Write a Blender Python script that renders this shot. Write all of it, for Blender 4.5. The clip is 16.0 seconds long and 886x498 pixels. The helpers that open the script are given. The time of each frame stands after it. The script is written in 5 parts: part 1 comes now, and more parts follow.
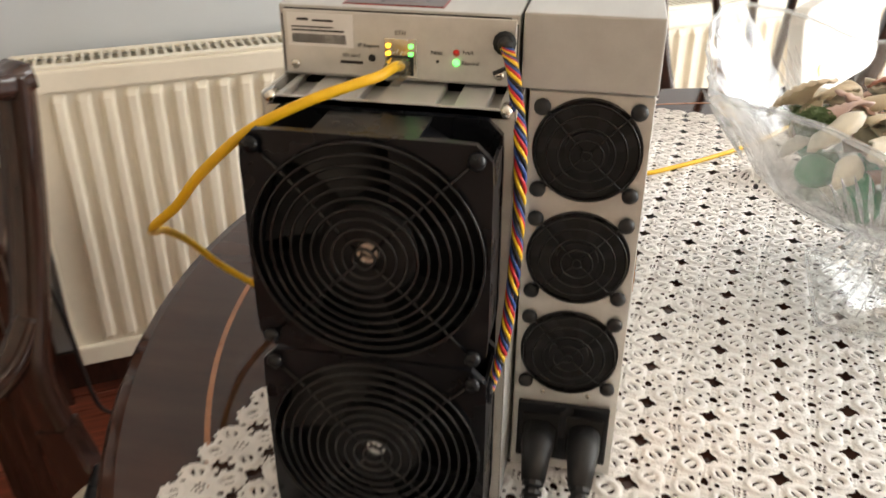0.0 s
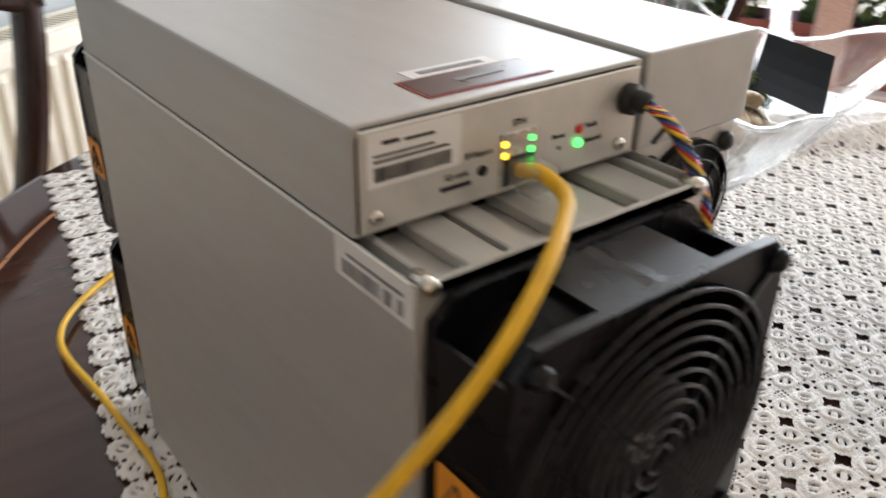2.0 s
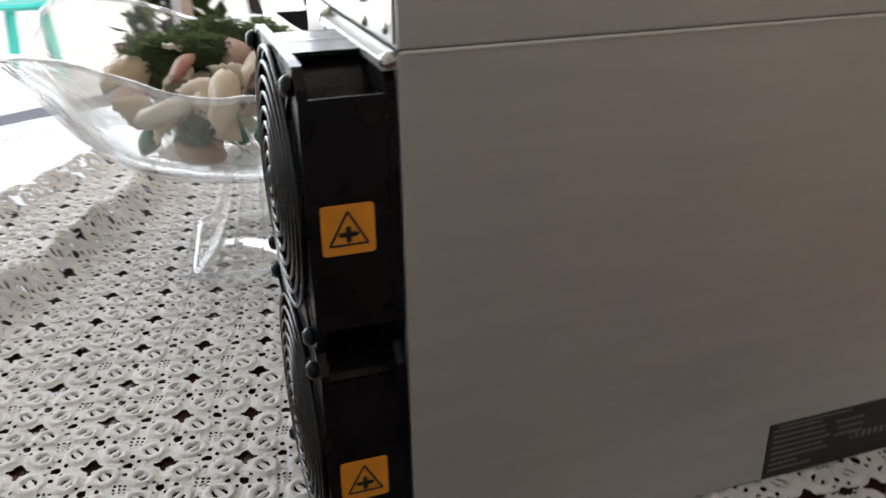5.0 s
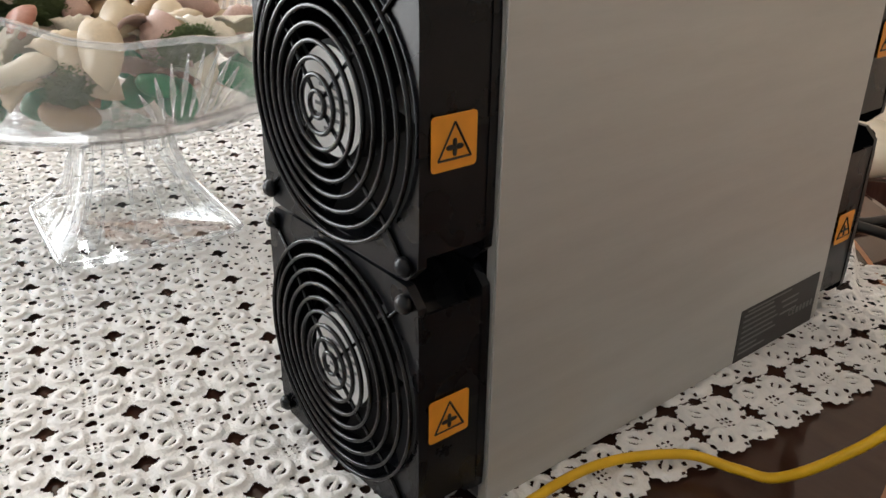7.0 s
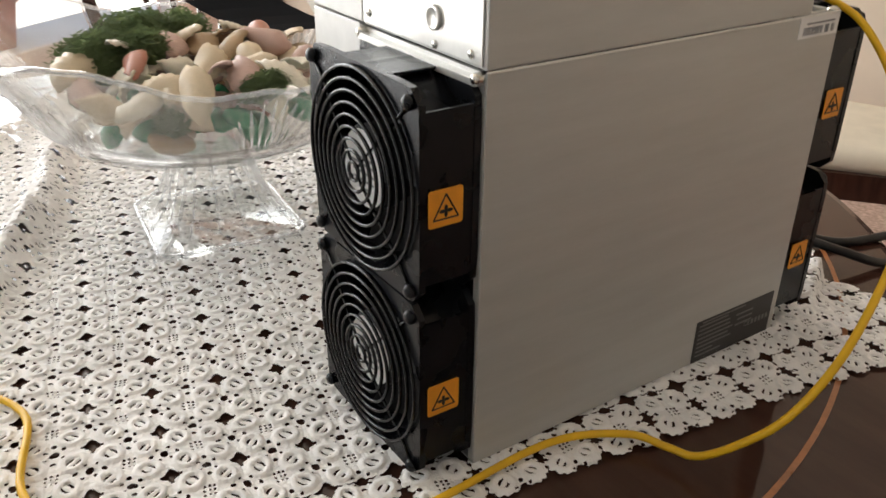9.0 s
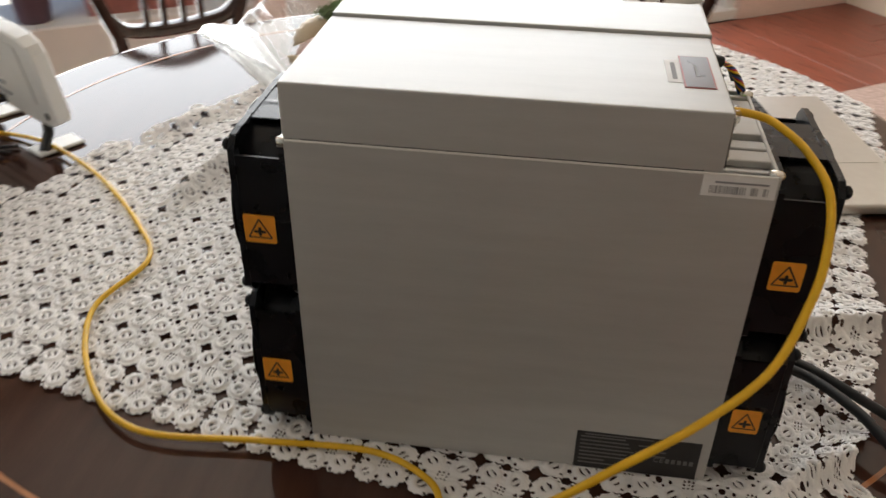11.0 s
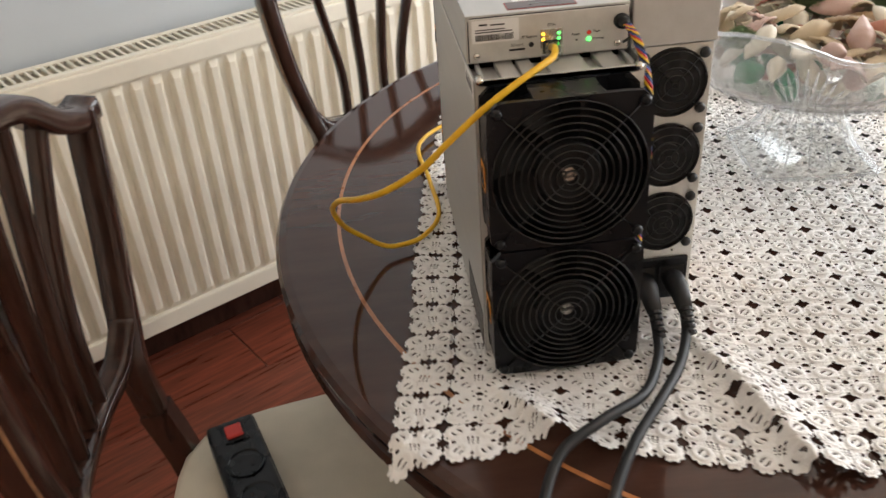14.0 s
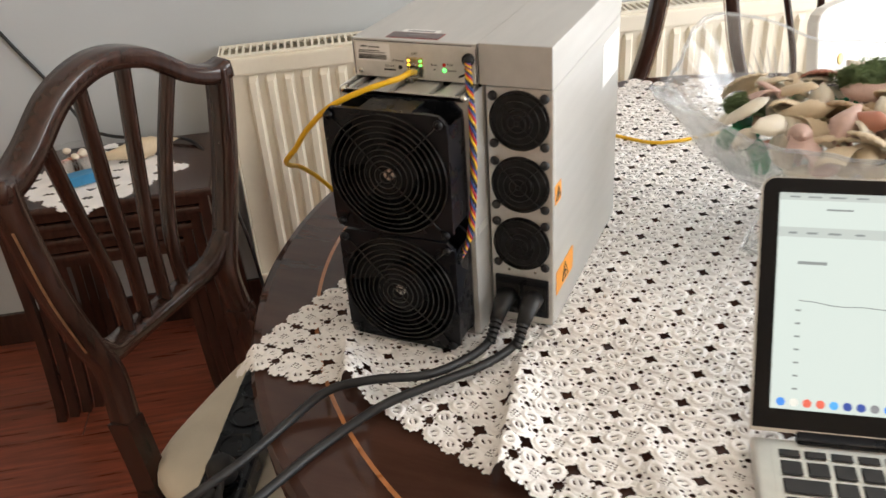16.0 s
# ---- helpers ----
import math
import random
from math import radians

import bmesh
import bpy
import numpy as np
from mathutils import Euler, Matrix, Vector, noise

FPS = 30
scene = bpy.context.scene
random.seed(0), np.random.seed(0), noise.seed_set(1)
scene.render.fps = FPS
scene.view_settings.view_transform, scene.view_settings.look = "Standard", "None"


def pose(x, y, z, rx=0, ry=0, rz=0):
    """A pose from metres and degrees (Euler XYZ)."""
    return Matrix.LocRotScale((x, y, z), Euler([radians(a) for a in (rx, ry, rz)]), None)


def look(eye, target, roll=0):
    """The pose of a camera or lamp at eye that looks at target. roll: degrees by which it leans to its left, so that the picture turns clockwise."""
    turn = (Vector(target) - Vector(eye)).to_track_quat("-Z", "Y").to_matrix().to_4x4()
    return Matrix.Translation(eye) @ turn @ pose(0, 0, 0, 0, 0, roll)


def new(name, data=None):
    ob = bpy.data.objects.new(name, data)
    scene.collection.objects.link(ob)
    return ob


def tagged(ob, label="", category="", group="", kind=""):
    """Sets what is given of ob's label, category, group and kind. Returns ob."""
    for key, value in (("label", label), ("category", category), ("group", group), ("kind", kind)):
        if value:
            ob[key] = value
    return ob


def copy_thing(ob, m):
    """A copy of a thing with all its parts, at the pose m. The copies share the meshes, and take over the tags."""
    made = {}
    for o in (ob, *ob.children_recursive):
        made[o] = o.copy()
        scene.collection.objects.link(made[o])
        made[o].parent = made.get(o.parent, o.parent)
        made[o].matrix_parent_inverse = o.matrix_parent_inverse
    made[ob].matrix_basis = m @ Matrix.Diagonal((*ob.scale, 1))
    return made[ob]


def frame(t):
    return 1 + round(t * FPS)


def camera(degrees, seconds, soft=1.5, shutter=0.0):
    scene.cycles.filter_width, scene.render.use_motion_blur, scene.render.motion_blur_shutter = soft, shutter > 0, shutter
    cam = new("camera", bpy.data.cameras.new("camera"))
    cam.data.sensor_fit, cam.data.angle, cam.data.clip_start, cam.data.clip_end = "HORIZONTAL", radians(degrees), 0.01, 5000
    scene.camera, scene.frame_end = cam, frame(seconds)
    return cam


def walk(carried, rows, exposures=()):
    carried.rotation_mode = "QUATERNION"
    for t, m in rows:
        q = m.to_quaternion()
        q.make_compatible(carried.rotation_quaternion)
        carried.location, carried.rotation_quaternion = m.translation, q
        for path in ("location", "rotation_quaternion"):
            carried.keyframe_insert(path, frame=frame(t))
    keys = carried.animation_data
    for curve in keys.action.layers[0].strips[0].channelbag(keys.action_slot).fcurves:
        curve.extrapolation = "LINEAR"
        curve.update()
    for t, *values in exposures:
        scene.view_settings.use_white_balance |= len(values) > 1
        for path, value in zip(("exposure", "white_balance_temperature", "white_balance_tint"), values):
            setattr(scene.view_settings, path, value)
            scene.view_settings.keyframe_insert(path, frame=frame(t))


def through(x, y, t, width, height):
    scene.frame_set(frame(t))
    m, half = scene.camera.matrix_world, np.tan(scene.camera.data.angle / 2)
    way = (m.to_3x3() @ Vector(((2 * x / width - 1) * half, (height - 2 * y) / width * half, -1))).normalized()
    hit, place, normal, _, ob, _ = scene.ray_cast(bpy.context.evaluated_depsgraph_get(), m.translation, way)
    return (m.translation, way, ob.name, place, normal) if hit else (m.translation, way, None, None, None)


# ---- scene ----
cam = camera(55.5, 16.0, shutter=0.5)
PATH = [
    (0, (0.167, -0.378, 1.134), (-0.174, 1.347, 0.182), 0.2),
    (0.5, (0.1, -0.308, 1.134), (0.025, 1.442, 0.169), -0.2),
    (1, (0.002, -0.283, 1.132), (0.345, 1.458, 0.21), 0.8),
    (1.5, (-0.069, -0.266, 1.131), (0.652, 1.375, 0.244), 1.2),
    (2, (-0.116, -0.16, 1.122), (0.967, 1.227, 0.172), 1.1),
    (2.5, (-0.198, -0.063, 1.126), (1.187, 1.031, 0.185), 0.8),
    (3, (-0.298, 0.016, 1.137), (1.298, 0.822, 0.239), 1.3),
    (3.5, (-0.308, 0.113, 1.138), (1.395, 0.643, 0.234), -0.2),
    (4, (-0.303, 0.181, 1.128), (1.477, 0.296, 0.223), 0.3),
    (4.2, (-0.314, 0.238, 1.132), (1.458, 0.158, 0.207), 0.8),
    (4.5, (-0.342, 0.289, 1.094), (1.488, 0.085, 0.314), -0.8),
    (5, (-0.299, 0.374, 1.062), (1.438, -0.195, 0.25), -1.0),
    (7.5, (-0.223, 0.51, 1.028), (1.175, -0.647, 0.188), 0.8),
    (8, (-0.272, 0.525, 1.073), (1.145, -0.599, 0.219), 0.6),
    (8.5, (-0.3, 0.543, 1.087), (1.136, -0.538, 0.209), 0.5),
    (9, (-0.325, 0.537, 1.116), (1.146, -0.459, 0.197), 0.7),
    (11.5, (-0.452, 0.007, 1.234), (1.086, 0.614, 0.108), -1.2),
    (12, (-0.438, -0.104, 1.221), (0.924, 0.81, 0.077), -3.7),
    (12.5, (-0.38, -0.249, 1.242), (0.766, 0.912, 0.084), -4.3),
    (13, (-0.269, -0.363, 1.229), (0.536, 1.076, 0.096), -3.1),
    (13.5, (-0.148, -0.461, 1.222), (0.229, 1.155, 0.105), -3.7),
    (14, (-0.072, -0.571, 1.225), (0.05, 1.117, 0.159), -4.3),
    (14.5, (0.034, -0.633, 1.25), (-0.078, 1.081, 0.225), -3.0),
    (15, (0.195, -0.594, 1.226), (-0.306, 1.066, 0.229), -2.7),
    (15.5, (0.322, -0.601, 1.221), (-0.385, 0.988, 0.233), -4.1),
    (16, (0.393, -0.638, 1.251), (-0.346, 0.933, 0.258), -4.2),
]
EXPOSURES = [(0, 0.87, 7000, 10), (0.5, 0.86, 7050, 10), (1, 0.87, 6550, 10), (1.5, 0.69, 6250, 10), (2, 0.55, 6300, 10), (2.5, 0.19, 6450, 10), (3, 0.05, 6500, 10), (3.5, -0.06, 6500, 10),
             (4, -0.18, 6350, 10), (4.5, -0.11, 6200, 10), (5, 0.13, 6350, 10), (7.5, 0.69, 6650, 10), (8.2, 0.67, 6800, 10), (9, 0.54, 6800, 10), (11.5, 0.19, 6650, 10), (12, 0.43, 6450, 10),
             (12.5, 0.50, 6250, 10), (13.5, 0.69, 6450, 10), (14.5, 0.74, 6600, 10), (16, 0.68, 6750, 10)]
walk(cam, [(t, look(eye, target, roll)) for t, eye, target, roll in PATH], EXPOSURES)

TOP = 0.75                                   # table top
CX, CY, TABLE_R = 0.447, 0.268, 0.645         # round table
ROOM = pose(-0.81, 0.83, 0, 0, 0, 33)        # x along the radiator wall, -y into the room

# ---- world, sun, window light ----
world = bpy.data.worlds.new("sky")
scene.world = world
world.use_nodes = True
wn = world.node_tree.nodes
sky = wn.new("ShaderNodeTexSky")
sky.sky_type, sky.sun_disc = "NISHITA", False
sky.sun_elevation, sky.sun_rotation = radians(56), radians(285)
world.node_tree.links.new(sky.outputs[0], wn["Background"].inputs[0])
wn["Background"].inputs[1].default_value = 0.15
sun = new("sun", bpy.data.lights.new("sun", "SUN"))
sun.data.energy, sun.data.angle, sun.data.color = 5.0, radians(0.5), (1, 0.95, 0.87)
sun.matrix_world = look((0, 0, 0), (0.65, -0.17, -1.0))


def area(name, m, sx, sy, watts, colour):
    lamp = new(name, bpy.data.lights.new(name, "AREA"))
    lamp.data.shape, lamp.data.size, lamp.data.size_y = "RECTANGLE", sx, sy
    lamp.data.energy, lamp.data.color = watts, colour
    lamp.matrix_world = m
    return lamp


# the sky's light in the opening of the wide window
area("window_light", ROOM @ pose(2.86, -2.0, 1.25, 0, 90, 0), 2.1, 3.1, 95, (0.945, 0.975, 1.0))


# ---- materials ----
def mat(name, colour, rough=0.5, metal=0.0, vary=0.15, scale=30.0, bump=0.0, bump_scale=200.0, stretch=(1, 1, 1), coat=0.0,
        dark=None, spots=0.0, emit=None, emit_power=0.0, trans=0.0, ior=1.45, rough_vary=0.1, spec=0.5, island=0.0, through=0.0):
    m = bpy.data.materials.new(name)
    m.use_nodes = True
    nt = m.node_tree
    p = nt.nodes["Principled BSDF"]
    tc = nt.nodes.new("ShaderNodeTexCoord")
    mp = nt.nodes.new("ShaderNodeMapping")
    mp.inputs["Scale"].default_value = stretch
    nt.links.new(tc.outputs["Object"], mp.inputs[0])
    big = nt.nodes.new("ShaderNodeTexNoise")
    big.inputs["Scale"].default_value, big.inputs["Detail"].default_value = scale, 6
    nt.links.new(mp.outputs[0], big.inputs["Vector"])
    fine = nt.nodes.new("ShaderNodeTexNoise")
    fine.inputs["Scale"].default_value, fine.inputs["Detail"].default_value = bump_scale, 4
    nt.links.new(mp.outputs[0], fine.inputs["Vector"])
    ramp = nt.nodes.new("ShaderNodeValToRGB")
    low = dark or tuple(c * (1 - vary) for c in colour)
    high = tuple(min(1, c * (1 + vary)) for c in colour)
    ramp.color_ramp.elements[0].position, ramp.color_ramp.elements[1].position = 0.3, 0.7
    ramp.color_ramp.elements[0].color, ramp.color_ramp.elements[1].color = (*low, 1), (*high, 1)
    nt.links.new(big.outputs["Fac"], ramp.inputs[0])
    out = ramp.outputs[0]
    mix = nt.nodes.new("ShaderNodeMix")
    mix.data_type, mix.blend_type = "RGBA", "MULTIPLY"
    mix.inputs["Factor"].default_value = 0.35 if vary else 0.0
    fr = nt.nodes.new("ShaderNodeValToRGB")
    fr.color_ramp.elements[0].position, fr.color_ramp.elements[1].position = 0.35, 0.6
    fr.color_ramp.elements[0].color, fr.color_ramp.elements[1].color = (1 - vary, 1 - vary, 1 - vary, 1), (1, 1, 1, 1)
    nt.links.new(fine.outputs["Fac"], fr.inputs[0])
    nt.links.new(out, mix.inputs["A"])
    nt.links.new(fr.outputs[0], mix.inputs["B"])
    out = mix.outputs["Result"]
    if island:
        geo = nt.nodes.new("ShaderNodeNewGeometry")
        hsv = nt.nodes.new("ShaderNodeHueSaturation")
        rng = nt.nodes.new("ShaderNodeMapRange")
        rng.inputs["To Min"].default_value, rng.inputs["To Max"].default_value = 1 - island, 1 + island
        nt.links.new(geo.outputs["Random Per Island"], rng.inputs["Value"])
        nt.links.new(rng.outputs[0], hsv.inputs["Value"])
        nt.links.new(out, hsv.inputs["Color"])
        out = hsv.outputs[0]
    nt.links.new(out, p.inputs["Base Color"])
    rr = nt.nodes.new("ShaderNodeMapRange")
    rr.inputs["To Min"].default_value, rr.inputs["To Max"].default_value = max(0.02, rough - rough_vary), min(1, rough + rough_vary)
    nt.links.new(big.outputs["Fac"], rr.inputs["Value"])
    nt.links.new(rr.outputs[0], p.inputs["Roughness"])
    p.inputs["Metallic"].default_value = metal
    p.inputs["Coat Weight"].default_value = coat
    p.inputs["Coat Roughness"].default_value = 0.06
    p.inputs["Specular IOR Level"].default_value = spec
    p.inputs["Transmission Weight"].default_value, p.inputs["IOR"].default_value = trans, ior
    if emit:
        p.inputs["Emission Color"].default_value, p.inputs["Emission Strength"].default_value = (*emit, 1), emit_power
    if bump:
        b = nt.nodes.new("ShaderNodeBump")
        b.inputs["Strength"].default_value, b.inputs["Distance"].default_value = bump, 0.001
        nt.links.new(fine.outputs["Fac"], b.inputs["Height"])
        nt.links.new(b.outputs[0], p.inputs["Normal"])
    if through:                                                  # thin cloth or leaf that lets light through
        glow = nt.nodes.new("ShaderNodeBsdfTranslucent")
        nt.links.new(out, glow.inputs["Color"])
        both = nt.nodes.new("ShaderNodeMixShader")
        both.inputs[0].default_value = through
        nt.links.new(p.outputs[0], both.inputs[1])
        nt.links.new(glow.outputs[0], both.inputs[2])
        nt.links.new(both.outputs[0], nt.nodes["Material Output"].inputs[0])
    return m


WALL = mat("wall_paint", (0.50, 0.53, 0.55), 0.75, vary=0.04, scale=2, bump=0.15, bump_scale=350)
# made-up colour of the unseen walls, pale and warm to bounce light
CREAMWALL = mat("cream_bounce_wall", (0.66, 0.57, 0.46), 0.8, vary=0.06, scale=3, bump=0.15, bump_scale=300)
PINK = mat("pink_wallpaper", (0.72, 0.56, 0.49), 0.8, vary=0.18, scale=60, bump=0.3, bump_scale=160, stretch=(1, 1, 4))
CEIL = mat("ceiling_paint", (0.80, 0.74, 0.65), 0.85, vary=0.03, scale=2)
FLOORWOOD = mat("red_laminate", (0.205, 0.054, 0.031), 0.3, vary=0.45, scale=9, bump=0.1, bump_scale=60, stretch=(0.6, 9, 1), island=0.22)
TABLEWOOD = mat("table_varnish", (0.056, 0.0255, 0.018), 0.06, vary=0.2, scale=8, bump=0.02, bump_scale=90, stretch=(1, 6, 1), spec=0.38, coat=0.04, rough_vary=0.03)
CHAIRWOOD = mat("mahogany", (0.042, 0.0185, 0.0135), 0.20, vary=0.3, scale=14, bump=0.05, bump_scale=120, stretch=(6, 6, 1), coat=0.2)
WORN = mat("worn_wood_edge", (0.30, 0.16, 0.08), 0.5, vary=0.4, scale=80)
INLAY = mat("inlay_wood", (0.40, 0.15, 0.05), 0.3, vary=0.25, scale=60, coat=0.4)
RADIATOR = mat("radiator_enamel", (0.85, 0.79, 0.66), 0.38, vary=0.05, scale=6, bump=0.05, bump_scale=90)
STEEL = mat("zinc_sheet", (0.505, 0.50, 0.485), 0.40, metal=0.32, vary=0.05, scale=90, bump=0.04, bump_scale=700, stretch=(1, 0.12, 1), rough_vary=0.05)
PLATE = mat("bare_steel", (0.66, 0.65, 0.62), 0.33, metal=0.5, vary=0.08, scale=60, bump=0.05, bump_scale=500)
# paler than the sheet metal: light caught by the seam edge, put into colour
EDGE = mat("seam_highlight", (0.80, 0.79, 0.75), 0.5, metal=0.15, vary=0.02)
SCREW = mat("screw_steel", (0.7, 0.68, 0.62), 0.25, metal=1.0, vary=0.1, scale=300)
BLACK = mat("black_plastic", (0.006, 0.0065, 0.0085), 0.28, spec=0.32, vary=0.3, scale=40, bump=0.05, bump_scale=400)
BLADE = mat("dull_black_blade", (0.007, 0.007, 0.008), 0.55, vary=0.2, scale=40)
MATTE = mat("matte_black_rubber", (0.013, 0.013, 0.014), 0.5, vary=0.25, scale=60, bump=0.1, bump_scale=300)
WIRE = mat("black_wire", (0.007, 0.007, 0.008), 0.20, spec=0.4, vary=0.2, scale=90)
# near-black that puts the shade of hollows, holes and joints into colour
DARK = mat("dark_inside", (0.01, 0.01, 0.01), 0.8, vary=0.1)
ORANGE = mat("orange_sticker", (0.85, 0.33, 0.03), 0.45, vary=0.06, scale=120)
INK = mat("black_ink", (0.015, 0.013, 0.012), 0.5, vary=0.1)
GREYINK = mat("grey_ink", (0.25, 0.25, 0.26), 0.6, vary=0.1)
PAPER = mat("white_paper", (0.80, 0.79, 0.78), 0.5, vary=0.04, scale=60)
LABEL = mat("dark_label", (0.022, 0.020, 0.020), 0.4, vary=0.15, scale=60)
PALEINK = mat("pale_print", (0.16, 0.16, 0.16), 0.5, vary=0.1)
MAROON = mat("maroon_sticker", (0.075, 0.045, 0.042), 0.30, vary=0.2, scale=80)
RED = mat("red_print", (0.33, 0.06, 0.05), 0.4, vary=0.1)
YELLOW = mat("yellow_cable", (0.80, 0.46, 0.015), 0.42, vary=0.08, scale=60, bump=0.05, bump_scale=200)
WYELLOW = mat("yellow_wire", (0.85, 0.55, 0.03), 0.4, vary=0.1)
WRED = mat("red_wire", (0.55, 0.02, 0.03), 0.4, vary=0.1)
WBLUE = mat("blue_wire", (0.03, 0.08, 0.30), 0.4, vary=0.1)
LACE = mat("white_cotton", (0.92, 0.90, 0.885), 0.9, vary=0.08, scale=25, bump=1.0, bump_scale=800, spec=0.2)
CREAM = mat("cream_upholstery", (0.66, 0.60, 0.49), 0.7, vary=0.06, scale=20, bump=0.2, bump_scale=500)
CURTAIN = mat("beige_curtain", (0.90, 0.80, 0.66), 0.85, vary=0.04, scale=3, bump=0.2, bump_scale=900, through=0.45)
ORANGECLOTH = mat("orange_cloth", (0.80, 0.34, 0.10), 0.85, vary=0.06, scale=3, bump=0.2, bump_scale=900, through=0.45)
WHITEPL = mat("white_plastic", (0.78, 0.77, 0.74), 0.4, vary=0.04, scale=20)
ALU = mat("laptop_aluminium", (0.62, 0.61, 0.58), 0.35, metal=0.9, vary=0.04, scale=80, bump=0.03, bump_scale=900)
KEY = mat("black_key", (0.02, 0.02, 0.022), 0.55, vary=0.15, scale=90)
SCREENGLASS = mat("dark_glass_bezel", (0.006, 0.006, 0.007), 0.12, vary=0.1, spec=0.25)
SCREEN = mat("lit_screen", (0.05, 0.05, 0.05), 0.1, vary=0.0, emit=(0.84, 0.97, 0.93), emit_power=0.52)
SCREENGREY = mat("lit_screen_grey", (0.05, 0.05, 0.05), 0.1, vary=0.0, emit=(0.62, 0.70, 0.68), emit_power=0.55)
SCREENINK = mat("lit_screen_ink", (0.02, 0.02, 0.02), 0.1, vary=0.0, emit=(0.3, 0.34, 0.34), emit_power=0.6)
LEDG = mat("green_led", (0.1, 0.6, 0.15), 0.3, vary=0.0, emit=(0.08, 1.0, 0.12), emit_power=2.2)
LEDY = mat("amber_led", (0.7, 0.5, 0.1), 0.3, vary=0.0, emit=(1.0, 0.55, 0.03), emit_power=2.5)
REDSWITCH = mat("red_switch", (0.60, 0.03, 0.02), 0.3, vary=0.1)
TERRA = mat("terracotta_plastic", (0.34, 0.13, 0.11), 0.6, vary=0.15, scale=30)
POTDARK = mat("dark_pot", (0.10, 0.06, 0.08), 0.5, vary=0.15)
SOIL = mat("soil", (0.05, 0.035, 0.025), 0.95, vary=0.4, scale=120, bump=0.8, bump_scale=300)
LEAF = mat("green_leaf", (0.12, 0.19, 0.07), 0.45, vary=0.4, scale=40, island=0.45, through=0.35)
MOSS = mat("green_moss", (0.20, 0.27, 0.12), 0.9, through=0.4, vary=0.5, scale=90, bump=1.0, bump_scale=500)
GREENGLASS = mat("green_stone", (0.02, 0.22, 0.10), 0.15, vary=0.2, scale=60)
SHELLS = [mat("cream_shell", (0.64, 0.52, 0.36), 0.45, vary=0.25, scale=70, bump=0.2, bump_scale=250),
          mat("pink_shell", (0.58, 0.40, 0.34), 0.45, vary=0.4, scale=70, bump=0.2, bump_scale=250),
          mat("tan_shell", (0.42, 0.29, 0.17), 0.45, vary=0.45, scale=70, bump=0.2, bump_scale=250),
          mat("white_shell", (0.72, 0.66, 0.54), 0.4, vary=0.3, scale=70, bump=0.2, bump_scale=250),
          mat("red_shell", (0.46, 0.20, 0.14), 0.4, vary=0.25, scale=70)]
TILE = mat("balcony_tile", (0.75, 0.73, 0.69), 0.6, vary=0.08, scale=3)
OUTWALL = mat("sunlit_render", (0.82, 0.80, 0.76), 0.8, vary=0.06, scale=4)
TEAL = mat("teal_plastic", (0.05, 0.42, 0.36), 0.4, vary=0.1)


def glass(name, colour=(1, 1, 1), rough=0.03, gloss=1.0, haze=0.0):
    """Thin clear glass: light goes straight through, with Fresnel gloss on it."""
    m = bpy.data.materials.new(name)
    m.use_nodes = True
    nt = m.node_tree
    nt.nodes.remove(nt.nodes["Principled BSDF"])
    clear = nt.nodes.new("ShaderNodeBsdfTransparent")
    clear.inputs["Color"].default_value = (*colour, 1)
    shine = nt.nodes.new("ShaderNodeBsdfGlossy")
    shine.inputs["Roughness"].default_value = rough
    edge = nt.nodes.new("ShaderNodeLayerWeight")
    edge.inputs["Blend"].default_value = 0.5
    fres = nt.nodes.new("ShaderNodeMath")
    fres.operation = "POWER"
    fres.inputs[1].default_value = 3.5
    nt.links.new(edge.outputs["Facing"], fres.inputs[0])
    n = nt.nodes.new("ShaderNodeTexNoise")
    n.inputs["Scale"].default_value = 45
    b = nt.nodes.new("ShaderNodeBump")
    b.inputs["Strength"].default_value, b.inputs["Distance"].default_value = 0.10, 0.002
    nt.links.new(n.outputs["Fac"], b.inputs["Height"])
    nt.links.new(b.outputs[0], shine.inputs["Normal"])
    up = nt.nodes.new("ShaderNodeMath")
    up.operation, up.use_clamp = "MULTIPLY_ADD", True
    up.inputs[1].default_value, up.inputs[2].default_value = gloss, 0.042
    nt.links.new(fres.outputs[0], up.inputs[0])
    mix = nt.nodes.new("ShaderNodeMixShader")
    nt.links.new(up.outputs[0], mix.inputs[0])
    nt.links.new(clear.outputs[0], mix.inputs[1])
    nt.links.new(shine.outputs[0], mix.inputs[2])
    out = mix.outputs[0]
    if haze:
        milk = nt.nodes.new("ShaderNodeBsdfTranslucent")
        soft = nt.nodes.new("ShaderNodeMixShader")
        soft.inputs[0].default_value = haze
        nt.links.new(out, soft.inputs[1])
        nt.links.new(milk.outputs[0], soft.inputs[2])
        out = soft.outputs[0]
    nt.links.new(out, nt.nodes["Material Output"].inputs[0])
    return m


GLASS = glass("clear_glass", (0.98, 0.985, 0.98), 0.03, 1.1, haze=0.012)
FOOTGLASS = glass("thick_clear_glass", (0.98, 0.985, 0.98), 0.02, 0.55, haze=0.012)
# clear glass with milky white mixed in, which paints glints on edges and cuts
CUTGLASS = glass("milky_glint_glass", (0.98, 0.98, 0.98), 0.04, 1.6, haze=0.12)
CLEARPL = glass("clear_plastic", (0.92, 0.92, 0.90), 0.12, haze=0.12)


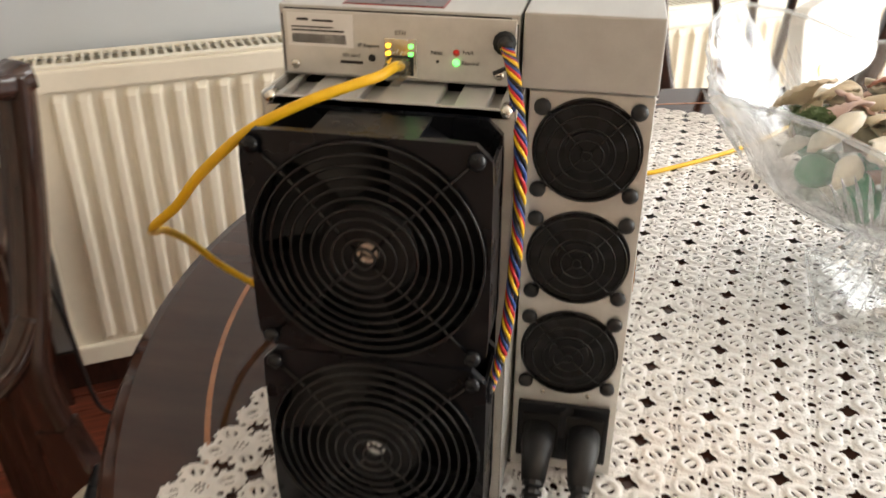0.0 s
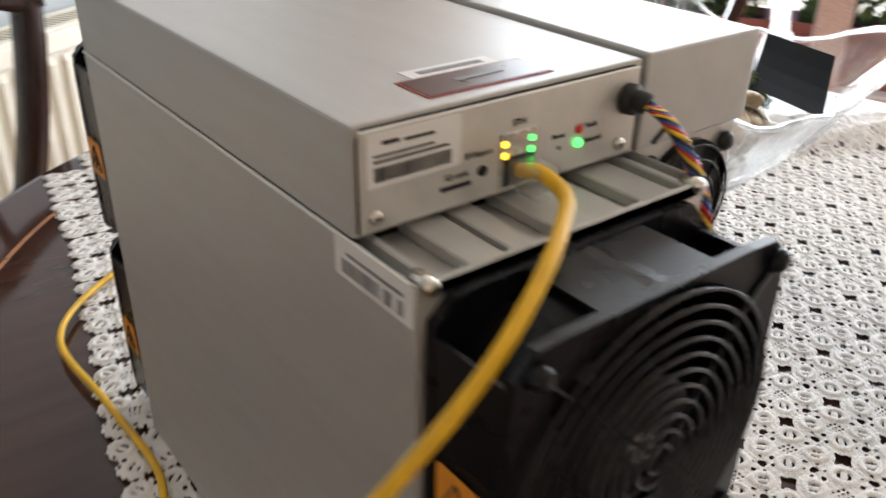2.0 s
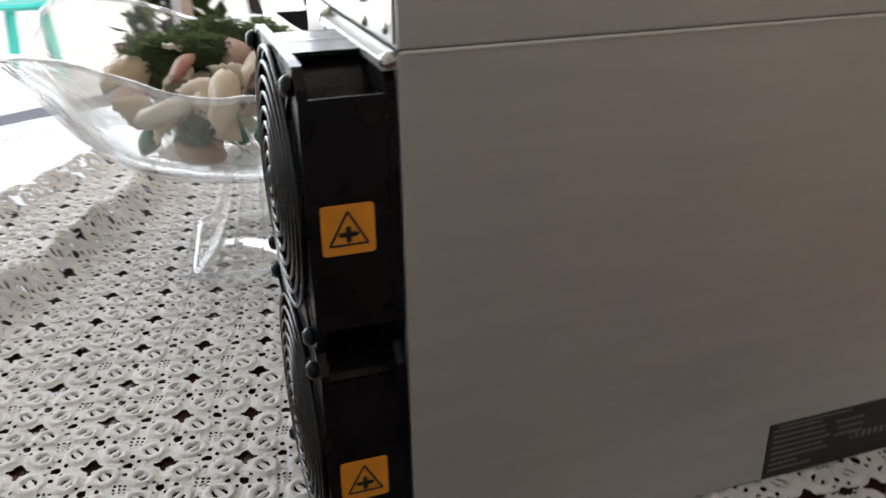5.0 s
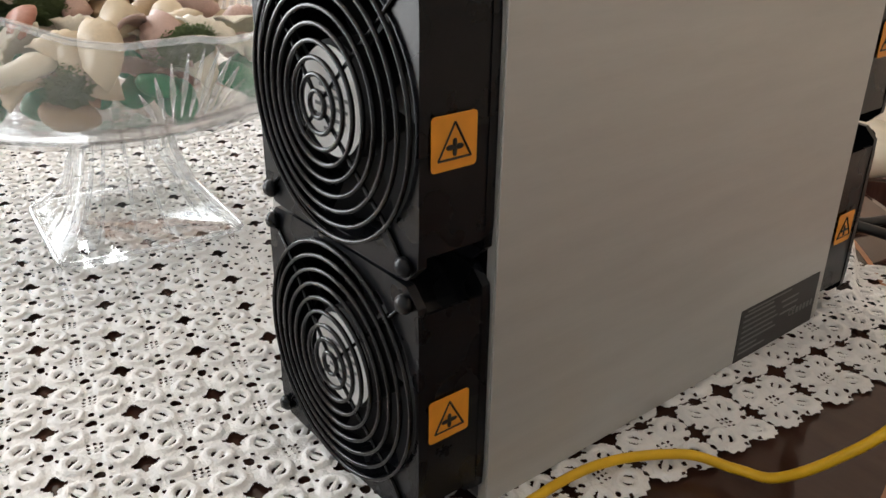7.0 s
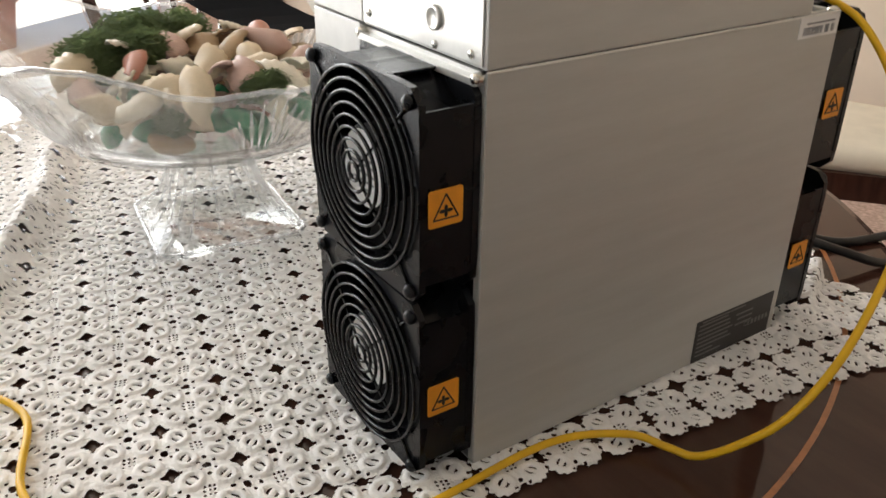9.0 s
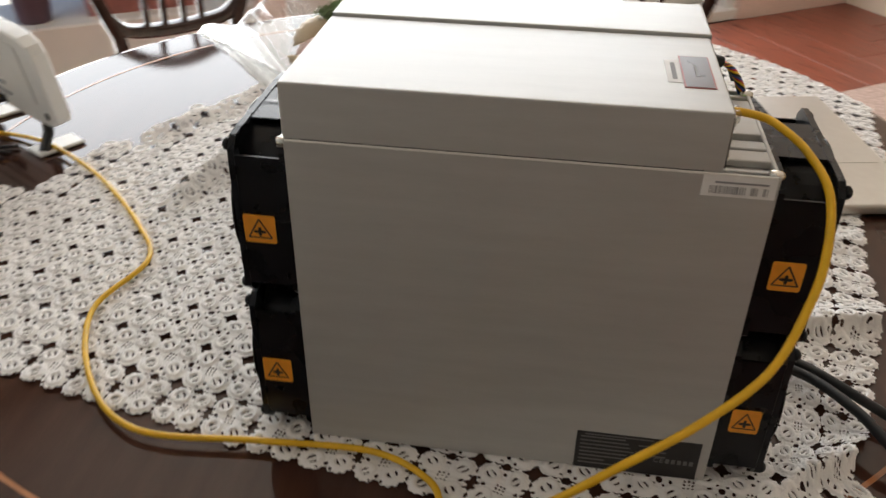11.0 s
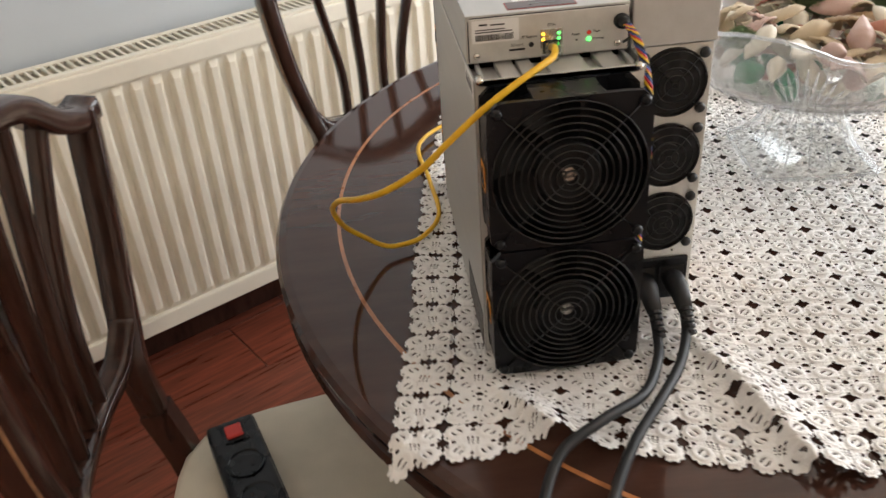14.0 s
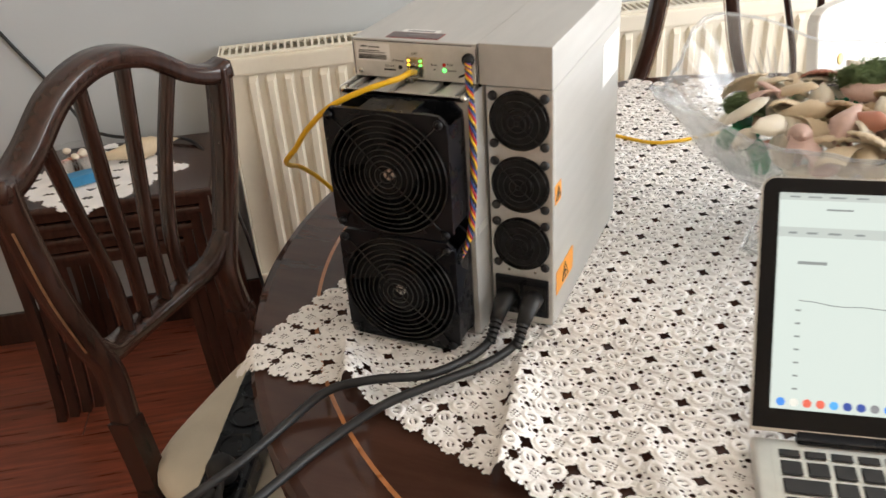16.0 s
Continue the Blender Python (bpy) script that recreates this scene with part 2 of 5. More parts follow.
# ---- mesh helpers ----
def part(name, bm, material, parent=None, label="", smooth=False, m=None):
    """Links a bmesh as one mesh object, under its thing where one is given."""
    me = bpy.data.meshes.new(name)
    bmesh.ops.recalc_face_normals(bm, faces=bm.faces[:])
    bm.to_mesh(me)
    bm.free()
    for mm in material if isinstance(material, (list, tuple)) else [material]:
        me.materials.append(mm)
    if smooth:
        me.polygons.foreach_set("use_smooth", [True] * len(me.polygons))
    ob = new(name, me)
    if parent:
        ob.parent = parent
    if m is not None:
        ob.matrix_basis = m
    if label:
        ob["label"] = label
    return ob


def thing(name, m, label, category, group="", kind=""):
    ob = new(name)
    ob.empty_display_size = 0.05
    ob.matrix_world = m
    return tagged(ob, label, category, group, kind)


def box(x0, x1, y0, y1, z0, z1, bevel=0.0, seg=2, bm=None):
    own = bmesh.new()
    v = [own.verts.new((x, y, z)) for z in (z0, z1) for y in (y0, y1) for x in (x0, x1)]
    for f in ((0, 2, 3, 1), (4, 5, 7, 6), (0, 1, 5, 4), (1, 3, 7, 5), (3, 2, 6, 7), (2, 0, 4, 6)):
        own.faces.new([v[i] for i in f])
    if bevel:
        bmesh.ops.bevel(own, geom=own.edges[:], offset=bevel, segments=seg, affect="EDGES", profile=0.6)
    return join(bm, own)


def join(bm, own):
    if bm is None:
        return own
    me = bpy.data.meshes.new("tmp")
    own.to_mesh(me)
    own.free()
    bm.from_mesh(me)
    bpy.data.meshes.remove(me)
    return bm


def smooth_path(points, n=6, closed=False):
    p = [Vector(q) for q in points]
    out = []
    k = len(p)
    for i in range(k if closed else k - 1):
        a, b, c, d = (p[(i + j) % k] if closed else p[min(max(i + j, 0), k - 1)] for j in (-1, 0, 1, 2))
        for s in range(n):
            t = s / n
            out.append(0.5 * (2 * b + (c - a) * t + (2 * a - 5 * b + 4 * c - d) * t * t + (3 * b - a - 3 * c + d) * t ** 3))
    if not closed:
        out.append(p[-1])
    return out


def sweep(points, rx, ry=None, seg=8, closed=False, up=(0, 0, 1), bm=None, rows=None, square=False, caps=True):
    """A tube of elliptic or squarish section along points. rx, ry: numbers or functions of 0..1."""
    own = bmesh.new()
    p = [Vector(q) for q in points]
    n = len(p)
    ry = ry if ry is not None else rx
    fx = rx if callable(rx) else (lambda s: rx)
    fy = ry if callable(ry) else (lambda s: ry)
    rings = []
    side = None
    for i in range(n):
        a, b = (p[i - 1] if i or closed else p[0]), (p[(i + 1) % n] if i < n - 1 or closed else p[-1])
        t = (b - a).normalized()
        if side is None:
            u = Vector(up)
            if abs(u.dot(t)) > 0.95:
                u = Vector((1, 0, 0))
            side = u.cross(t).normalized()
        side = (side - t * side.dot(t)).normalized()
        top = t.cross(side)
        s = i / max(1, n - 1)
        ring = []
        for k in range(seg):
            w = 2 * math.pi * (k + (0.5 if square else 0)) / seg
            cx, cy = math.cos(w), math.sin(w)
            if square:
                f = 1 / max(abs(cx), abs(cy)) ** 0.8
                cx, cy = cx * f, cy * f
            ring.append(own.verts.new(p[i] + side * cx * fx(s) + top * cy * fy(s)))
        rings.append(ring)
    for i in range(n if closed else n - 1):
        A, B = rings[i], rings[(i + 1) % n]
        for k in range(seg):
            own.faces.new((A[k], A[(k + 1) % seg], B[(k + 1) % seg], B[k]))
    if not closed and caps:
        own.faces.new(rings[0][::-1])
        own.faces.new(rings[-1])
    return join(bm, own)


def lathe(profile, seg=48, axis="z", centre=(0, 0, 0), bm=None, wobble=None):
    """Turns (radius, height) rows round an axis. wobble(angle, radius, height) may move a vertex."""
    own = bmesh.new()
    rings = []
    for r, h in profile:
        ring = []
        for k in range(seg):
            w = 2 * math.pi * k / seg
            rr, hh = wobble(w, r, h) if wobble else (r, h)
            c = (rr * math.cos(w), rr * math.sin(w), hh)
            if axis == "y":
                c = (c[0], c[2], c[1])
            elif axis == "x":
                c = (c[2], c[0], c[1])
            ring.append(own.verts.new(Vector(c) + Vector(centre)))
        rings.append(ring)
    for A, B in zip(rings, rings[1:]):
        for k in range(seg):
            own.faces.new((A[k], A[(k + 1) % seg], B[(k + 1) % seg], B[k]))
    for end, ring in ((profile[0], rings[0]), (profile[-1], rings[-1])):
        if end[0] > 1e-6:
            own.faces.new(ring)
    bmesh.ops.remove_doubles(own, verts=own.verts[:], dist=1e-6)
    return join(bm, own)


def words(text, size, m, material, parent, name="lettering"):
    cu = bpy.data.curves.new(name, "FONT")
    cu.body, cu.size, cu.align_x, cu.align_y, cu.extrude = text, size, "CENTER", "CENTER", 0.0001
    tmp = bpy.data.objects.new("tmp", cu)
    scene.collection.objects.link(tmp)
    me = bpy.data.meshes.new_from_object(tmp.evaluated_get(bpy.context.evaluated_depsgraph_get()))
    bpy.data.objects.remove(tmp)
    me.materials.clear()
    me.materials.append(material)
    ob = new(name, me)
    ob.parent = parent
    ob.matrix_basis = m
    return ob


# ---- room ----
def wall(name, x0, x1, y0, y1, z0, z1, material, label, holes=()):
    bm = box(x0, x1, y0, y1, z0, z1)
    ob = part(name, bm, material, m=ROOM)
    return tagged(ob, label, "wall", kind="structure")


U1, V1 = 2.85, -4.3
wall("wall_north", -2.0, U1, 0.115, 0.265, 0, 2.6, WALL, "plain grey-blue painted wall behind the cream radiator")
# west and south walls stay out of view and reflect light onto the front
wall("wall_west", -2.15, -2.0, V1, 0.265, 0, 2.6, CREAMWALL, "unseen side wall, cream to bounce warm light")
wall("wall_south", -2.0, U1 + 0.15, V1 - 0.15, V1, 0, 2.6, CREAMWALL, "unseen rear wall, cream to bounce warm light")
wall("wall_east_corner", U1, U1 + 0.15, -0.40, 0.265, 0, 2.6, PINK, "pinkish wall beside the wide balcony window")
wall("wall_east_end", U1, U1 + 0.15, V1, -3.62, 0, 2.6, PINK, "pinkish wall beyond the wide balcony window")
wall("wall_east_lintel", U1, U1 + 0.15, -3.62, -0.40, 2.3, 2.6, WALL, "plain wall strip above the balcony window")
tagged(part("ceiling", box(-2.15, U1 + 0.15, V1 - 0.15, 0.265, 2.6, 2.75), CEIL, m=ROOM), "plain white ceiling", "ceiling", kind="structure")
tagged(part("baseboard", box(-2.0, U1, 0.100, 0.113, 0, 0.09, 0.002), CHAIRWOOD, m=ROOM), "dark brown skirting board along the wall", "baseboard", kind="structure")

# laminate floor: boards along the wall, each its own mesh
floor = tagged(part("floor", box(-2.15, U1 + 0.15, V1 - 0.15, 0.265, -0.12, -0.006), DARK, m=ROOM), "reddish-brown glossy laminate floor", "floor", kind="structure")
rng = random.Random(4)
plank = box(-0.6, 0.6, -0.0945, 0.0945, -0.006, 0.0, 0.0012, 1)
plank_me = bpy.data.meshes.new("board")
plank.to_mesh(plank_me)
plank.free()
plank_me.materials.append(FLOORWOOD)
for row in range(24):
    shift = rng.uniform(0, 1.2)
    for col in range(-1, 5):
        x = -1.5 + col * 1.203 + shift
        x0, x1 = max(x - 0.6, -1.999), min(x + 0.6, U1 - 0.001)
        if x1 - x0 < 0.02:
            continue
        me = plank_me
        if x1 - x0 < 1.199:                                       # cut to length at a wall
            cut = box(x0 - x, x1 - x, -0.0945, 0.0945, -0.006, 0.0, 0.0012, 1)
            me = bpy.data.meshes.new("board")
            cut.to_mesh(me)
            cut.free()
            me.materials.append(FLOORWOOD)
        b = new("board", me)
        b.parent = floor
        b.matrix_basis = pose(x, 0.16 - row * 0.1905, 0)


def radiator():
    """Long panel radiator with upright flutes and a slotted top grille."""
    L, Z0, Z1 = 2.25, 0.12, 0.725
    rad = thing("radiator", ROOM @ pose(0, 0, 0), "long cream enamelled panel radiator on the wall", "radiator")
    bm = bmesh.new()
    pitch, n = 0.0402, int((L - 0.08) / 0.0402)
    xs = []
    for i in range(n):
        x = 0.05 + i * pitch
        xs += [(x, 0.0), (x + 0.007, -0.011), (x + 0.020, -0.011), (x + 0.027, 0.0)]
    zs = [(Z0 + 0.045, 0.0), (Z0 + 0.06, 1.0), (Z1 - 0.064, 1.0), (Z1 - 0.050, 0.0)]
    grid = [[bm.verts.new((x, 0.006 + d * k, z)) for x, d in xs] for z, k in zs]
    for A, B in zip(grid, grid[1:]):
        for k in range(len(xs) - 1):
            bm.faces.new((A[k], A[k + 1], B[k + 1], B[k]))
    part("fluted_panel", bm, RADIATOR, rad)
    part("front_frame", box(0, L, 0.0065, 0.02, Z0, Z1 - 0.012, 0.004), RADIATOR, rad)
    part("top_rail", box(0, L, -0.004, 0.012, Z1 - 0.046, Z1 - 0.006, 0.005), RADIATOR, rad)
    part("bottom_rail", box(0, L, -0.003, 0.012, Z0, Z0 + 0.042, 0.005), RADIATOR, rad)
    part("side_cover", box(-0.004, 0.0, 0.0, 0.095, Z0 + 0.01, Z1, 0.0015), RADIATOR, rad)
    part("side_cover", box(L, L + 0.004, 0.0, 0.095, Z0 + 0.01, Z1, 0.0015), RADIATOR, rad)
    part("back_panel", box(0, L, 0.085, 0.095, Z0, Z1 - 0.01), RADIATOR, rad)
    g = box(0, L, 0.0, 0.018, Z1 - 0.006, Z1, 0.0015)
    box(0, L, 0.078, 0.096, Z1 - 0.006, Z1, 0.0015, bm=g)
    for i in range(int(L / 0.0155)):
        box(0.004 + i * 0.0155, 0.009 + i * 0.0155, 0.016, 0.080, Z1 - 0.005, Z1 - 0.0005, bm=g)
    part("top_grille", g, RADIATOR, rad, "slotted cream top grille")
    # black box in the hollow, stands for the shade between the panels
    part("gap_shade", box(0.005, L - 0.005, 0.021, 0.084, Z0 + 0.02, Z1 - 0.05), DARK, rad)
    part("bracket", box(0.3, 0.34, 0.0955, 0.114, 0.2, 0.6), RADIATOR, rad)
    part("bracket", box(1.9, 1.94, 0.0955, 0.114, 0.2, 0.6), RADIATOR, rad)


radiator()


# ---- the round table ----
def table():
    t = thing("dining_table", pose(CX, CY, 0), "round dark brown varnished dining table with orange inlay line", "table")
    R = TABLE_R
    prof = [(0.0, TOP - 0.03), (R - 0.07, TOP - 0.03), (R - 0.05, TOP - 0.046), (R - 0.016, TOP - 0.046), (R - 0.005, TOP - 0.042), (R - 0.001, TOP - 0.036),
            (R - 0.004, TOP - 0.030), (R - 0.011, TOP - 0.027), (R - 0.013, TOP - 0.022), (R - 0.006, TOP - 0.018), (R, TOP - 0.012), (R + 0.001, TOP - 0.007), (R - 0.003, TOP - 0.002), (R - 0.011, TOP), (0.0, TOP)]
    part("tabletop", lathe(prof, 160), TABLEWOOD, t, "glossy dark brown top with thick moulded rim", smooth=False)
    part("inlay_line", lathe([(0.5685, TOP - 0.0004), (0.5685, TOP + 0.0005), (0.5725, TOP + 0.0005), (0.5725, TOP - 0.0004), (0.5685, TOP - 0.0004)], 160, centre=(-0.004, -0.005, 0)), INLAY, t, "thin orange-brown inlaid line")
    part("apron", lathe([(0.54, TOP - 0.12), (0.56, TOP - 0.12), (0.565, TOP - 0.1), (0.56, TOP - 0.031), (0.54, TOP - 0.031), (0.54, TOP - 0.12)], 96), TABLEWOOD, t)
    part("pedestal", lathe([(0.05, 0.16), (0.10, 0.20), (0.085, 0.30), (0.06, 0.38), (0.075, 0.5), (0.11, 0.6), (0.16, 0.66), (0.30, TOP - 0.05), (0.30, TOP - 0.031)], 40), TABLEWOOD, t, smooth=True)
    for a in (20, 110, 200, 290):
        w = radians(a)
        pts = [(0.04 * math.cos(w), 0.04 * math.sin(w), 0.22), (0.16 * math.cos(w), 0.16 * math.sin(w), 0.20),
               (0.29 * math.cos(w), 0.29 * math.sin(w), 0.11), (0.40 * math.cos(w), 0.40 * math.sin(w), 0.032)]
        part("foot", sweep(smooth_path(pts, 5), lambda s: 0.045 - 0.018 * s, lambda s: 0.05 - 0.02 * s, 10), TABLEWOOD, t, smooth=True)


table()


# ---- lace cloth ----
LA, LP, LQ = (-0.1015, -0.133), 0.0452, 0.0434   # corner and pitches
LE1 = np.array([0.985, -0.172])
LE2 = np.array([0.172, 0.985])


def lace_height(x, y):
    """Ripples and folds of the cloth above the table."""
    z = TOP + 0.0022 + 0.0010 * np.sin(31 * x + 3 * y) * np.sin(27 * y - 5 * x)
    for ax, ay, bx, by, high, wide in ((0.33, 0.535, 0.69, 0.385, 0.026, 0.017), (0.46, 0.650, 0.81, 0.425, 0.015, 0.014)):   # two bunched-up folds behind the bowl
        d = np.array([bx - ax, by - ay]) / math.hypot(bx - ax, by - ay)
        off = (x - ax) * -d[1] + (y - ay) * d[0] + 0.006 * np.sin(19 * x + 4)
        along = (x - ax) * d[0] + (y - ay) * d[1]
        z = z + high * np.exp(-(off / wide) ** 2) / (1 + np.exp(-(along + 0.01) / 0.025)) * (1 + 0.13 * np.sin(41 * along) + 0.08 * np.sin(97 * along + 1))
    off = (x - 0.195) + 0.20 * (y + 0.10)                       # pleat before the power sockets, steep on one side
    z = z + 0.016 * np.exp(-(off / np.where(off < 0, 0.006, 0.026)) ** 2) / (1 + np.exp((y + 0.045) / 0.018))
    off = (x - 0.026) + 0.55 * (y + 0.095)                      # turned-up front edge
    z = z + 0.017 * np.exp(-(off / np.where(off < 0, 0.005, 0.022)) ** 2) / (1 + np.exp((y + 0.062) / 0.010))
    off = (x - 0.34) + 0.5 * (y + 0.15)
    z = z + 0.006 * np.exp(-(off / 0.015) ** 2) / (1 + np.exp((y + 0.09) / 0.02))
    far = np.hypot(x - CX, y - CY) - (TABLE_R - 0.004)
    return z - np.where(far > 0, far * 0.9, 0)


def lace_far(s):
    """How far the cloth reaches across the table, along it."""
    return np.interp(s, [-0.05, 0.0, 0.14, 0.36, 0.43, 0.60, 0.75, 0.85, 1.05], [0.90, 0.91, 0.985, 0.91, 0.88, 0.83, 0.74, 0.70, 0.63])


def lace():
    N = 46
    g = np.linspace(-0.5, 0.5, N + 1)
    X, Y = np.meshgrid(g, g)
    RC = 0.245                                                        # middle of each of the four rings

    def hole(X, Y):
        """Signed distance in cells to the thread: below 0 is a gap."""
        d = np.full(X.shape, 9.0)
        for sx in (-1, 1):
            for sy in (-1, 1):
                a, b = X - 0.5 * sx, Y - 0.5 * sy                      # clover gap at the corners
                w = np.arctan2(b, a)
                d = np.minimum(d, np.hypot(a, b) - (0.124 + 0.034 * np.cos(4 * w) + 0.010 * np.cos(8 * w)))
                a, b = X - RC * sx, Y - RC * sy                        # ring with a bar across, a slit on either side
                p, q = (a * sx + b * sy) / 1.414, (a * sy - b * sx) / 1.414
                slit = np.hypot(p * 0.92, q * 1.08) - 0.090
                bar = 0.022 + 0.020 * np.clip(1 - (p / 0.095) ** 2, 0, 1)
                d = np.minimum(d, np.maximum(slit, bar - np.abs(q)))
        for a, b in ((X, Y - 0.5), (X, Y + 0.5)):
            d = np.minimum(d, np.hypot(a * 0.8, b) - 0.058)
        for a, b in ((X - 0.5, Y), (X + 0.5, Y)):
            d = np.minimum(d, np.hypot(a, b * 0.8) - 0.058)
        for a, b in ((X, Y - 0.31), (X, Y + 0.31), (X - 0.31, Y), (X + 0.31, Y)):
            d = np.minimum(d, np.hypot(a, b) - 0.039)
        for i in (-1, 1):
            for j in (-1, 1):
                d = np.minimum(d, np.minimum(np.hypot(X - 0.115 * i, Y - 0.42 * j), np.hypot(X - 0.42 * i, Y - 0.115 * j)) - 0.030)
        for i in (-1, 0, 1):
            for j in (-1, 0, 1):
                d = np.minimum(d, np.hypot(X - 0.070 * i, Y - 0.070 * j) - 0.0245)
        return d

    def relief(X, Y):
        """Height of the cords: thick rings, the bars across them, and the knotted net between."""
        r = np.minimum.reduce([np.hypot(X - RC * i, Y - RC * j) for i in (-1, 1) for j in (-1, 1)])
        a = np.abs(np.abs(X) - np.abs(Y)) / 1.414
        ring = np.sqrt(np.clip(1 - ((r - 0.142) / 0.056) ** 2, 0, 1))
        bar = 0.55 * np.sqrt(np.clip(1 - (a / 0.040) ** 2, 0, 1)) * (r < 0.10)
        picot = 0.40 * np.clip(1 - np.abs(r - 0.222) / 0.030, 0, 1) * (0.5 + 0.5 * np.cos(20 * np.arctan2(Y - np.sign(Y) * RC, X - np.sign(X) * RC)))
        net = 0.30 * (0.5 + 0.5 * np.cos(2 * np.pi * 10 * X)) * (r > 0.20) + 0.14 * np.cos(2 * np.pi * 9 * Y) * (r > 0.20)
        return 0.0021 * np.maximum.reduce([ring, bar, picot, net])

    def scallop(X, Y):
        r = np.minimum.reduce([np.hypot(X - 0.225 * i, Y - 0.225 * j) for i in (-1, 1) for j in (-1, 1)])
        w = 0.015 * np.cos(26 * np.arctan2(Y, X))
        return np.minimum(r - 0.262 - w, np.maximum(np.abs(X), np.abs(Y)) - 0.3)

    kinds = {}
    calm = np.clip(np.minimum(0.5 - np.abs(X), 0.5 - np.abs(Y)) / 0.12, 0, 1)
    for v in range(4):                                                # four crochet cells, none quite alike
        p = np.random.RandomState(v).uniform(0, 6.28, 4)
        U = X + calm * 0.020 * np.sin(7 * Y + p[0]) * np.cos(5 * X + p[1])
        W = Y + calm * 0.020 * np.sin(7 * X + p[2]) * np.cos(5 * Y + p[3])
        inner = hole(U, W)
        edge = np.minimum(inner, -scallop(U, W))
        for border, D in ((False, inner), (True, edge)):
            gy, gx = np.gradient(D, g[1] - g[0])
            n2 = gx * gx + gy * gy + 1e-6
            pos = D > 0
            keep = pos[:-1, :-1].astype(int) + pos[1:, :-1] + pos[:-1, 1:] + pos[1:, 1:] >= 2
            step = np.where(np.abs(D) < 0.9 / N, -D / n2, 0)
            mx = np.clip(step * gx, -0.6 / N, 0.6 / N)
            my = np.clip(step * gy, -0.6 / N, 0.6 / N)
            if not border:
                rim = (np.abs(X) > 0.499) | (np.abs(Y) > 0.499)
                mx, my = np.where(rim, 0, mx), np.where(rim, 0, my)
            Px, Py = X + mx, Y + my
            used = np.zeros((N + 1, N + 1), bool)
            for a, b in ((0, 0), (0, 1), (1, 0), (1, 1)):
                used[a:N + a, b:N + b] |= keep
            index = np.cumsum(used.ravel()).reshape(used.shape) - 1
            i, j = np.nonzero(keep)
            quads = np.stack([index[i, j], index[i, j + 1], index[i + 1, j + 1], index[i + 1, j]], 1)
            kinds[v, border] = (Px[used], Py[used], relief(U, W)[used], quads)

    cells = set()
    for a in range(0, 25):
        for b in range(-1, 23):
            s, t = (a + 0.5) * LP, (b + 0.5) * LQ
            x, y = np.array(LA) + s * LE1 + t * LE2
            front = 0.0 if s < 0.60 else -0.045
            if front < t < lace_far(s) and math.hypot(x - CX, y - CY) < TABLE_R + 0.05:
                cells.add((a, b))
    verts, faces, start = [], [], 0
    for a, b in sorted(cells):
        rim = any((a + i, b + j) not in cells for i, j in ((1, 0), (-1, 0), (0, 1), (0, -1)))
        px, py, pz, q = kinds[(a * 7 + b * 3 + a * b) % 4, rim]
        s, t = (a + 0.5 + px) * LP, (b + 0.5 + py) * LQ
        t = t + 0.005 * np.sin(s * 9 + 1) + (0.006 * np.sin(s * 17) + 0.020 * np.exp(-((s - 0.125) / 0.028) ** 2)) * np.exp(-(t / 0.06) ** 2)
        t = t + (0.008 + 0.016 * np.exp(-((s - 0.21) / 0.10) ** 2)) * np.exp(-(t / 0.09) ** 2)
        s = s + 0.004 * np.sin(t * 11) + 0.0012 * np.sin(s * 61 + t * 37) + 0.0009 * np.sin(t * 113 - s * 29)
        t = t + 0.0012 * np.sin(t * 53 - s * 47 + 2) + 0.0009 * np.sin(s * 107 + t * 23)
        x = LA[0] + s * LE1[0] + t * LE2[0]
        y = LA[1] + s * LE1[1] + t * LE2[1]
        verts.append(np.stack([x, y, lace_height(x, y) + pz], 1))
        faces.append(q + start)
        start += len(px)
    V, F = np.concatenate(verts), np.concatenate(faces)
    me = bpy.data.meshes.new("lace_tablecloth")
    me.vertices.add(len(V))
    me.vertices.foreach_set("co", V.astype(np.float32).ravel())
    me.loops.add(F.size)
    me.loops.foreach_set("vertex_index", F.astype(np.int32).ravel())
    me.polygons.add(len(F))
    me.polygons.foreach_set("loop_start", np.arange(0, F.size, 4, dtype=np.int32))
    me.polygons.foreach_set("loop_total", np.full(len(F), 4, dtype=np.int32))
    me.polygons.foreach_set("use_smooth", np.ones(len(F), dtype=bool))
    me.update(calc_edges=True)
    me.materials.append(LACE)
    ob = new("lace_tablecloth", me)
    tagged(ob, "white crocheted lace cloth with scalloped edge, creased on the table", "tablecloth")


lace()


# ---- the mining computer: two towers of fans, a control box and a power supply ----
MZ = TOP + 0.0045
BODY_Y, TOPZ, SEAM = 0.292, 1.040, 1.0035


